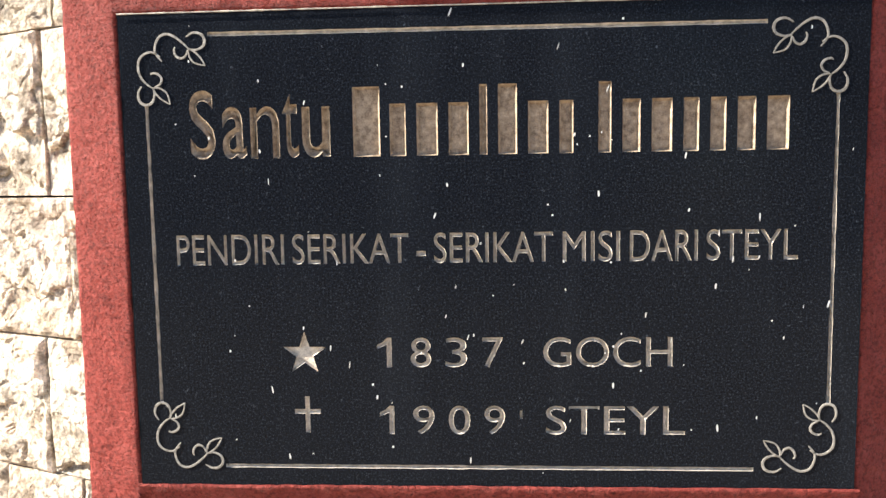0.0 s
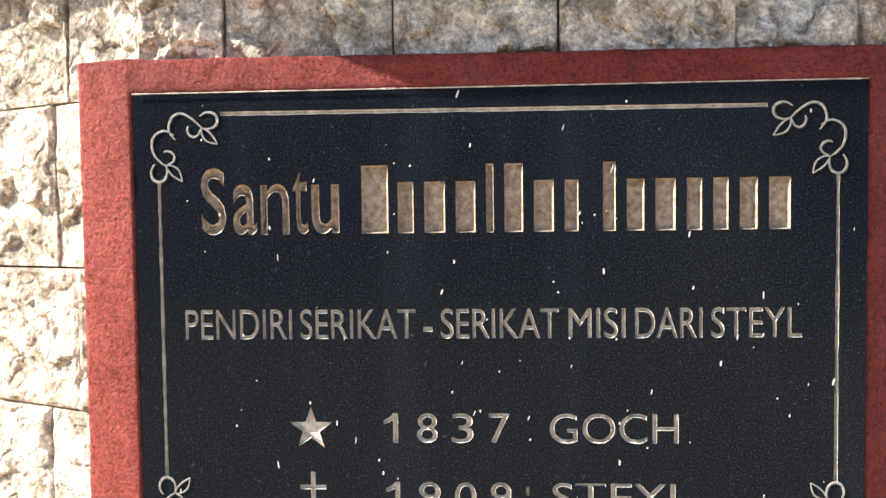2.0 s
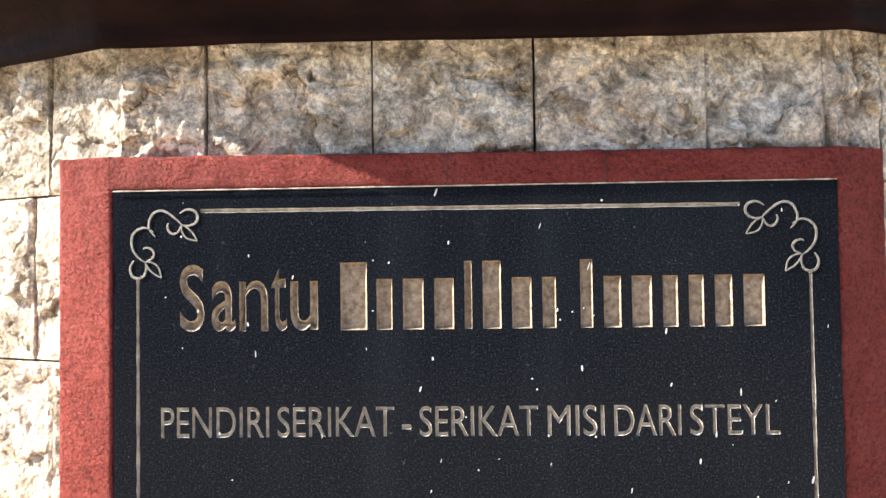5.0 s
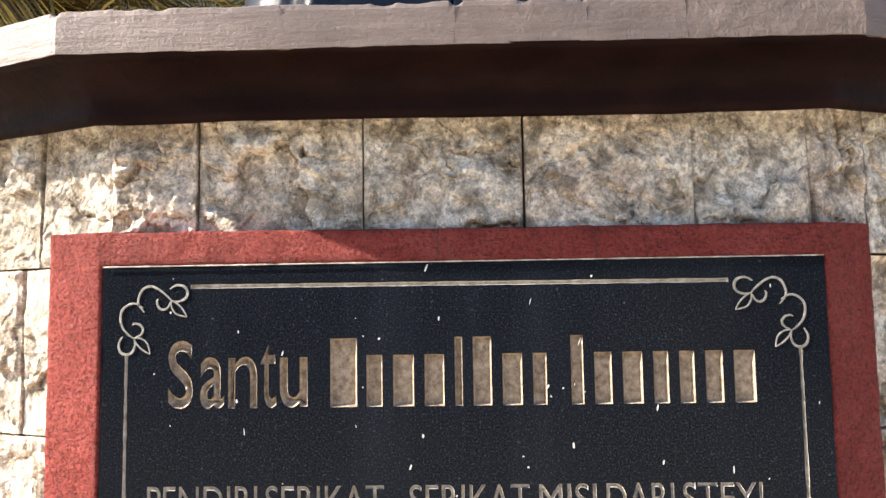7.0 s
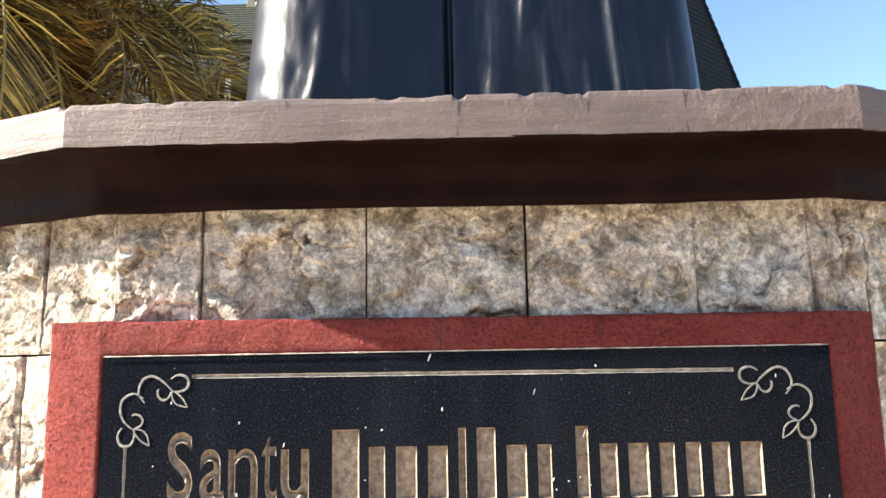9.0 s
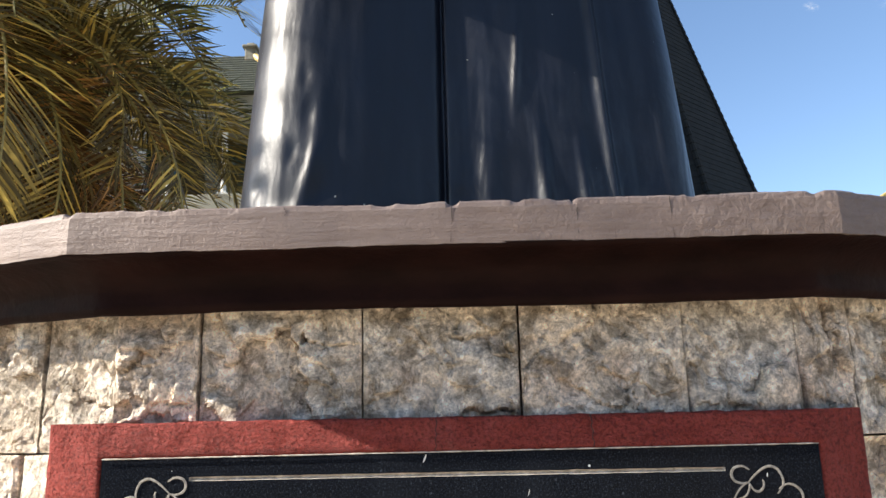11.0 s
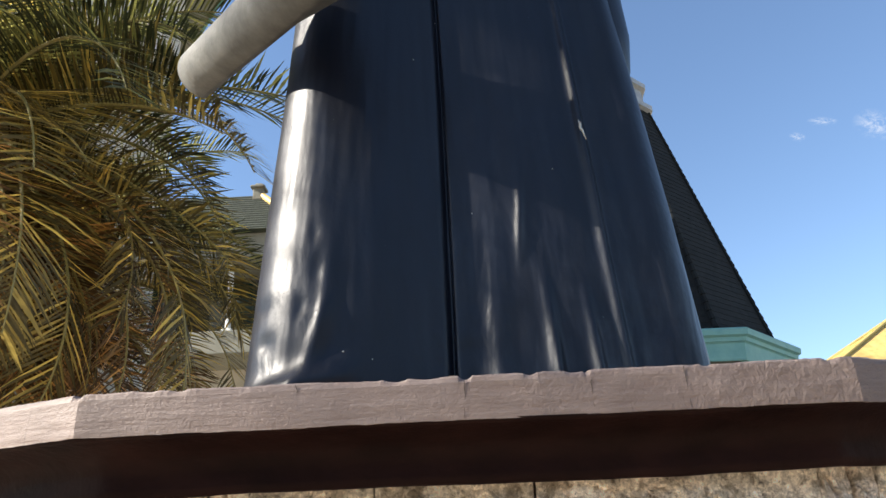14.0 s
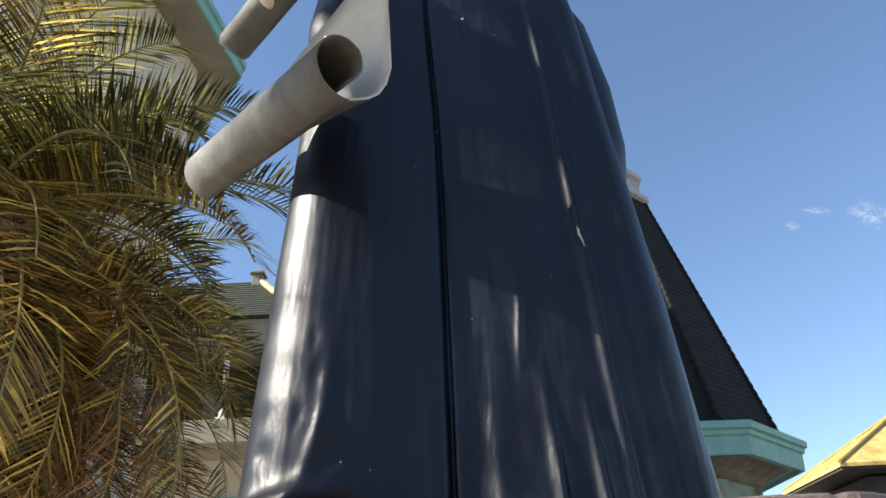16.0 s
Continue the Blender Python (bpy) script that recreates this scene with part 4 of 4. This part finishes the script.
palm_tree((-4.08, 4.5, 0), 5.0, 104, 11, -66, spread=((-6, 14, 46, 3.1, LEAF_GREEN), (-20, 0, 40, 2.9, LEAF_OLIVE), (8, 30, 62, 3.0, LEAF_GREEN), (-34, -12, 36, 2.7, LEAF_OLIVE), (-2, -14, 40, 2.8, LEAF_OLIVE)))
palm_tree((-4.55, 6.8, 0), 4.55, 62, 4, -60)
palm_tree((-4.7, -0.56, 0), 5.92, 50, 7, 8, (38, 60), (2.1, 2.7), 0.075)

# ---- turret with spire, to the north-east ----
def octagon(cx, cy, r, z, turn):
    return [(cx + r * math.cos(radians(turn + 45 * k)), cy + r * math.sin(radians(turn + 45 * k)), z) for k in range(8)]


TC = (3.71, 14.86)
TT = -65.5                                          # turn of the walls and the cornice
ST = -71.0                                          # turn of the spire
turret = thing("turret", "octagonal turret with teal cornice and steep dark spire roof", "tower")
bm = bmesh.new()
loft(bm, [octagon(*TC, 2.12, z, TT) for z in (0, 4.42)])
part("wall", bm, TEAL_STAINED, turret)
bm = bmesh.new()
prof = [(2.90, 4.46), (2.98, 4.40), (3.02, 4.40), (3.03, 4.43), (3.05, 4.70), (3.07, 4.72), (3.10, 4.73), (3.11, 4.80), (3.17, 4.83), (3.18, 4.93), (3.15, 4.96), (2.6, 5.04)]
loft(bm, [octagon(*TC, r, z, TT) for r, z in prof])
part("cornice", bm, TEAL, turret, "teal-painted moulded cornice")
bm = bmesh.new()
loft(bm, [octagon(*TC, r, z, TT) for r, z in ((2.11, 4.18), (2.20, 4.22), (2.34, 4.34), (2.62, 4.44), (2.94, 4.48), (2.94, 4.54))], caps=False)
part("soffit", bm, STAINED, turret, "brown-stained soffit under the cornice")
for k in range(8):                                   # corner piers under the cornice
    a = radians(TT + 45 * k)
    bm = bmesh.new()
    box(bm, -0.09, 0.09, -0.14, 0.14, 0, 4.16, 0.02)
    bmesh.ops.transform(bm, matrix=pose(TC[0] + 2.10 * math.cos(a), TC[1] + 2.10 * math.sin(a), 0, 0, 0, math.degrees(a)), verts=bm.verts)
    part("pier", bm, TEAL_STAINED, turret)
for k in range(8):                                   # recessed arched panel on each side
    a = radians(TT + 22.5 + 45 * k)
    bm = bmesh.new()
    arch = [(-0.42, 1.2), (0.42, 1.2)] + [(0.42 * math.cos(t), 3.3 + 0.42 * math.sin(t)) for t in [math.pi * i / 12 for i in range(13)]]
    loft(bm, [[(x, y, z) for x, z in arch] for y in (0.05, -0.05)])
    bmesh.ops.transform(bm, matrix=pose(TC[0] + 1.97 * math.cos(a), TC[1] + 1.97 * math.sin(a), 0, 0, 0, math.degrees(a) + 90), verts=bm.verts)
    bmesh.ops.recalc_face_normals(bm, faces=bm.faces)
    part("window", bm, GLASS, turret)
# Spire in courses of slate, each a little proud of the next.
bm = bmesh.new()
rings = []
COURSES = 46
for i in range(COURSES):
    t0, t1 = i / COURSES, (i + 1) / COURSES
    for t, out in ((t0, 0.009), (t1, 0.0)):
        r = 2.72 + (1.10 - 2.72) * t + out
        rings.append(octagon(*TC, r, 5.04 + 5.85 * t, ST))
loft(bm, rings)
part("spire_roof", bm, SLATE, turret, "dark slate spire roof")
for k in range(8):                                  # each hip is covered by overlapping half-round tiles
    a = radians(ST + 45 * k)
    foot = Vector((TC[0] + 2.73 * math.cos(a), TC[1] + 2.73 * math.sin(a), 5.05))
    head = Vector((TC[0] + 1.11 * math.cos(a), TC[1] + 1.11 * math.sin(a), 10.9))
    bm = bmesh.new()
    pts, radii = [], []
    for i in range(34):
        pts += [foot.lerp(head, i / 34), foot.lerp(head, (i + 0.9) / 34)]
        radii += [0.062 - 0.0006 * i, 0.044 - 0.0004 * i]
    tube(bm, pts, radii, 7)
    part("hip_ridge", bm, SLATE, turret, "overlapping dark hip tiles")
bm = bmesh.new()
loft(bm, [octagon(*TC, r, z, ST) for r, z in ((1.12, 10.86), (1.22, 10.9), (1.22, 11.02), (1.06, 11.06), (1.02, 11.5), (1.14, 11.54), (1.14, 11.66), (0.7, 11.9), (0.1, 12.9))])
part("cap", bm, LEAD, turret, "grey metal cap")

# ---- yellow-roofed house ----
house = thing("house", "small house with yellow painted metal hip roof", "house")
bm = bmesh.new()
box(bm, 10.6, 21.06, 19.4, 22.1, 0, 5.28)
part("wall", bm, DARK, house, "dark brown house wall")
bm = bmesh.new()
ex0, ex1, ey0, ey1, ez = 9.65, 21.6, 18.66, 22.51, 5.515
ridge = [(12.96, 20.55, 7.47), (18.36, 20.55, 7.47)]
base = [bm.verts.new(p) for p in ((ex0, ey0, ez), (ex1, ey0, ez), (ex1, ey1, ez), (ex0, ey1, ez))]
low = [bm.verts.new((p.co.x, p.co.y, ez - 0.09)) for p in base]
r0, r1 = [bm.verts.new(p) for p in ridge]
for f in ((base[0], base[1], r1, r0), (base[1], base[2], r1), (base[2], base[3], r0, r1), (base[3], base[0], r0)):
    bm.faces.new(f)
for i in range(4):
    j = (i + 1) % 4
    bm.faces.new((low[i], low[j], base[j], base[i]))
bm.faces.new(list(reversed(low)))
roof = part("roof", bm, YELLOW, house, "yellow painted sheet roof")
# the boards' dark colour carries the shade below the roof edge
bm = bmesh.new()
box(bm, ex0 + 0.05, ex1 - 0.05, ey0 + 0.05, ey1 - 0.05, ez - 0.16, ez - 0.095)
part("soffit", bm, DARK, house, "soffit boards painted dark for the shade under the eaves")
for p, q in (((ex0, ey0), ridge[0]), ((ex0, ey1), ridge[0]), ((ex1, ey0), ridge[1]), ((ex1, ey1), ridge[1])):
    bm = bmesh.new()
    tube(bm, [(p[0], p[1], ez + 0.02), (q[0], q[1], q[2] + 0.02)], 0.045, 8)
    part("hip_cap", bm, STALK, house, "brown ridge capping")
for k in range(7):                                  # standing seams of the west slope
    y = ey0 + 0.4 + k * 0.56
    t = min(1.0, (y - ey0) / (ridge[0][1] - ey0), (ey1 - y) / (ey1 - ridge[0][1]))
    if t < 0.05:
        continue
    bm = bmesh.new()
    tube(bm, [(ex0, y, ez + 0.012), (ex0 + (ridge[0][0] - ex0) * t, y, ez + 0.012 + (ridge[0][2] - ez) * t)], 0.018, 5)
    part("seam", bm, YELLOW, house)

# ---- octagonal bell tower, to the north-west ----
BT, BS = (-7.27, 9.58), 3.40
BTURN = 15.5
bell_tower = thing("bell_tower", "cream octagonal tower with teal-edged wide eaves", "tower")
bm = bmesh.new()
loft(bm, [octagon(*BT, 2.55, z, BTURN) for z in (0, 11.95)])
part("wall", bm, CREAM, bell_tower)
bm = bmesh.new()
loft(bm, [octagon(*BT, r, z, BTURN) for r, z in ((2.4, 11.9), (BS - 0.06, 11.9), (BS - 0.06, 11.98), (2.4, 11.99))])
part("soffit", bm, GREYED, bell_tower, "greyed cream soffit under the eaves")
bm = bmesh.new()
loft(bm, [octagon(*BT, r, z, BTURN) for r, z in ((BS - 0.055, 11.88), (BS, 11.88), (BS, 12.10), (BS + 0.06, 12.12), (BS + 0.06, 12.26), (BS - 0.4, 12.3))], caps=False)
part("fascia", bm, TEAL, bell_tower, "teal-painted eaves fascia")
bm = bmesh.new()
loft(bm, [octagon(*BT, r, z, BTURN) for r, z in ((BS, 12.27), (0.1, 16.0))])
part("roof", bm, SLATE, bell_tower)

# ---- church wing behind the palm ----
wing = thing("church_wing", "cream church wing with green tiled roof and shaded balcony", "building")
bm = bmesh.new()
box(bm, -22, -3.0, 18.6, 30, 0, 9.0)
part("wall", bm, CREAM, wing)
bm = bmesh.new()
tiles = []
for i in range(16):
    t0, t1 = i / 16, (i + 1) / 16
    for t, lift in ((t0, 0.045), (t1, 0.0)):
        x0, x1 = -16.5 + 2.5 * t, -3.9 - 1.42 * t
        y0, y1 = 16.5 + 1.1 * t, 20.6 - 2.9 * t
        tiles.append([(x0, y0, 9.36 + 1.54 * t + lift), (x1, y0, 9.36 + 1.54 * t + lift), (x1, y1, 9.36 + 1.54 * t + lift), (x0, y1, 9.36 + 1.54 * t + lift)])
loft(bm, tiles)
bmesh.ops.recalc_face_normals(bm, faces=bm.faces)
part("roof", bm, GREEN_ROOF, wing, "dark green tiled hip roof")
bm = bmesh.new()
tube(bm, [(-3.92, 16.52, 9.46), (-5.32, 17.6, 10.95)], 0.09, 8)
part("hip_cap", bm, YELLOW, wing, "pale yellow hip capping")
bm = bmesh.new()
box(bm, -5.50, -5.22, 17.45, 17.75, 10.7, 11.08, 0.03)
box(bm, -5.56, -5.16, 17.38, 17.82, 11.06, 11.14, 0.03)
box(bm, -5.46, -5.26, 17.5, 17.7, 11.14, 11.24, 0.03)
part("chimney", bm, STAINED, wing, "small brown stained chimney")
bm = bmesh.new()
box(bm, -16, -3.2, 16.9, 18.7, 6.25, 6.85, 0.03)
part("balcony_slab", bm, GREYED, wing, "greyed cream balcony slab")
bm = bmesh.new()
box(bm, -16, -4.0, 16.75, 18.7, 8.72, 9.40, 0.03)
part("balcony_beam", bm, GREYED, wing, "pale eaves beam over the balcony")
# dark sheet before the cream wall; the balcony's shade is in its colour
bm = bmesh.new()
box(bm, -16, -3.05, 18.44, 18.59, 6.86, 8.72, 0.01)
part("balcony_wall", bm, DARK, wing, "brown wall at the back of the balcony, painted dark for its shade")
for x in (-11.8, -10.3, -8.75, -7.25, -5.85, -4.4):
    bm = bmesh.new()
    tube(bm, [(x, 17.2, 6.8), (x, 17.2, 9.1)], 0.07, 12)
    box(bm, x - 0.12, x + 0.12, 17.08, 17.32, 6.82, 6.95, 0.01)
    part("column", bm, WHITE, wing, "slim white column")
for x in (-15.2, -13.4, -11.6, -9.8, -8.0, -6.2, -4.6):
    bm = bmesh.new()
    box(bm, x - 0.62, x + 0.62, 18.38, 18.50, 6.95, 8.60, 0.01)
    w = part("window", bm, GLASS, wing)
    bm = bmesh.new()
    for a0, a1, b0, b1 in ((-0.68, -0.60, 6.9, 8.66), (0.60, 0.68, 6.9, 8.66), (-0.6, 0.6, 8.60, 8.66), (-0.6, 0.6, 6.9, 6.98), (-0.03, 0.03, 6.98, 8.60)):
        box(bm, x + a0, x + a1, 18.33, 18.43, b0, b1)
    part("window_frame", bm, GREEN_ROOF, w, "dark green window frame")
for x in (-15.2, -13.4, -11.6, -9.8, -8.0, -6.2, -4.6):
    bm = bmesh.new()
    box(bm, x - 0.55, x + 0.55, 18.52, 18.66, 2.4, 5.2, 0.01)
    w = part("window", bm, GLASS, wing)
    bm = bmesh.new()
    for a0, a1, b0, b1 in ((-0.63, -0.55, 2.3, 5.3), (0.55, 0.63, 2.3, 5.3), (-0.55, 0.55, 5.2, 5.3), (-0.55, 0.55, 2.3, 2.4), (-0.03, 0.03, 2.4, 5.2)):
        box(bm, x + a0, x + a1, 18.48, 18.58, b0, b1)
    part("window_frame", bm, TEAL, w)

# ---- stones of the shaft ----
def facets(x, z, seed, scale, depth):
    """Split faces: tilted flat cells that meet in crisp, wandering steps."""
    wx, wz = 0.35 * fbm((x * 22, z * 22, seed + 5), 3), 0.35 * fbm((x * 22, z * 22, seed + 9), 3)
    p = Vector((x * scale + wx, z * scale + wz, seed * 2.7))
    where, cell = noise.voronoi(p)
    r = noise.cell_vector(cell[0] * 91.7)
    groove = max(0.0, 1 - (where[1] - where[0]) / 0.07)
    return depth * (r.x + 2.0 * r.y * (p.x - cell[0].x) + 2.0 * r.z * (p.y - cell[0].y) + 0.5 * groove * max(0.0, r.y + 0.3))


def stone_mesh(w, h, seed, nx, nz, rough=0.010, relief=1.0):
    """Split-faced block: x across, z up, face towards -y, its back at y = 0.03."""
    bm = bmesh.new()
    rows = []
    for j in range(nz + 1):
        row = []
        for i in range(nx + 1):
            u, v = i / nx, j / nz
            x, z = u * w, v * h
            e = min(u * w, (1 - u) * w, v * h, (1 - v) * h)
            edge = max(0.0, 1 - e / 0.004)
            n = fbm((x * 16 + seed * 7.3, z * 16, seed * 1.7), 5)
            y = -0.0045 - 0.45 * rough * n + relief * (facets(x, z, seed, 11, 0.0085) + facets(x, z, seed + 31, 34, 0.0024))
            y += 0.10 * rough * fbm((x * 90, z * 90, seed), 4) + 0.0045 * edge ** 2
            y = min(0.009, max(y, -0.0135 + 0.0015 * n))
            y = -0.0035 + (y + 0.0035) * (0.2 + 0.8 * min(1.0, e / 0.008)) + 0.0015 * edge
            jit = 0.0018 if 0 < i < nx and 0 < j < nz else 0.0009
            row.append(bm.verts.new((x + jit * fbm((x * 60, z * 60, seed)) if 0 < i < nx else x, y, z + jit * fbm((z * 60, x * 60, seed + 3)) if 0 < j < nz else z)))
        rows.append(row)
    for a, b in zip(rows, rows[1:]):
        for i in range(nx):
            bm.faces.new((a[i], a[i + 1], b[i + 1], b[i]))
    rim = [rows[0][i] for i in range(nx + 1)] + [rows[j][nx] for j in range(1, nz + 1)] + [rows[nz][i] for i in range(nx - 1, -1, -1)] + [rows[j][0] for j in range(nz - 1, 0, -1)]
    back = [bm.verts.new((v.co.x, 0.03, v.co.z)) for v in rim]
    n = len(rim)
    for i in range(n):
        j = (i + 1) % n
        bm.faces.new((rim[j], rim[i], back[i], back[j]))
    return bm


def chisel(me):
    for p in me.polygons:
        p.use_smooth = False


COURSES_Z = [0.0, 0.12, 0.26, 0.40, 0.54, 0.67, 0.81, 0.945, 1.085, 1.219, 1.352, 1.503, 1.637]
FRONT_TOP = [-0.302, -0.227, -0.082, 0.057, 0.202, 0.302]
GAP = 0.0022
srng = random.Random(21)
far_bm = bmesh.new()
for i, p in enumerate(SHAFT):
    q = SHAFT[(i + 1) % len(SHAFT)]
    p, q = Vector(p), Vector(q)
    ln = (q - p).length
    turn = Matrix.Translation((p.x, p.y, 0)) @ Matrix.Rotation(math.atan2((q - p).y, (q - p).x), 4, "Z")
    near = i in (0, 1, 11)
    hidden = i in (3, 4, 5, 6, 7, 8, 9)
    for r, (z0, z1) in enumerate(zip(COURSES_Z, COURSES_Z[1:])):
        if i == 0 and r == len(COURSES_Z) - 2:
            cuts = [x + 0.302 for x in FRONT_TOP]
        elif i == 1 and r == len(COURSES_Z) - 2:
            cuts = [0.0, 0.060, 0.205, ln]
        elif i == 11 and r == len(COURSES_Z) - 2:
            cuts = [0.0, 0.135, ln - 0.088, ln]
        elif i == 11:
            n = 3
            cuts = [0.0] + [ln * (k + (0.5 if r % 2 else 0.0) * 0.6) / n + srng.uniform(-0.015, 0.015) for k in range(1, n)] + [ln]
            cuts = sorted(cuts)
        else:
            n = max(2, round(ln / 0.145))
            cuts = [0.0] + [ln * (k + (0.35 if r % 2 else -0.1)) / n + srng.uniform(-0.012, 0.012) for k in range(1, n)] + [ln]
        for a, b in zip(cuts, cuts[1:]):
            gap = GAP * srng.uniform(0.85, 1.15)
            w, h = b - a - gap, z1 - z0 - gap
            lift = srng.uniform(-0.005, 0.002)
            seed = srng.uniform(0, 90)
            fine = near and z0 > 0.9
            place = turn @ Matrix.Translation((a + gap / 2, lift, z0 + gap / 2))
            if hidden:
                merge(far_bm, stone_mesh(w, h, seed, 4, 3), place)
                continue
            bm = stone_mesh(w, h, seed, 64 if fine else 5, 60 if fine else 4, relief=0.55 if i == 11 else 1.0)
            ob = part("stone", bm, STONE, pedestal)
            chisel(ob.data)
            ob.matrix_basis = place
tagged(part("rear_stones", far_bm, STONE, pedestal), "rough limestone blocks of the rear", kind="stuff")
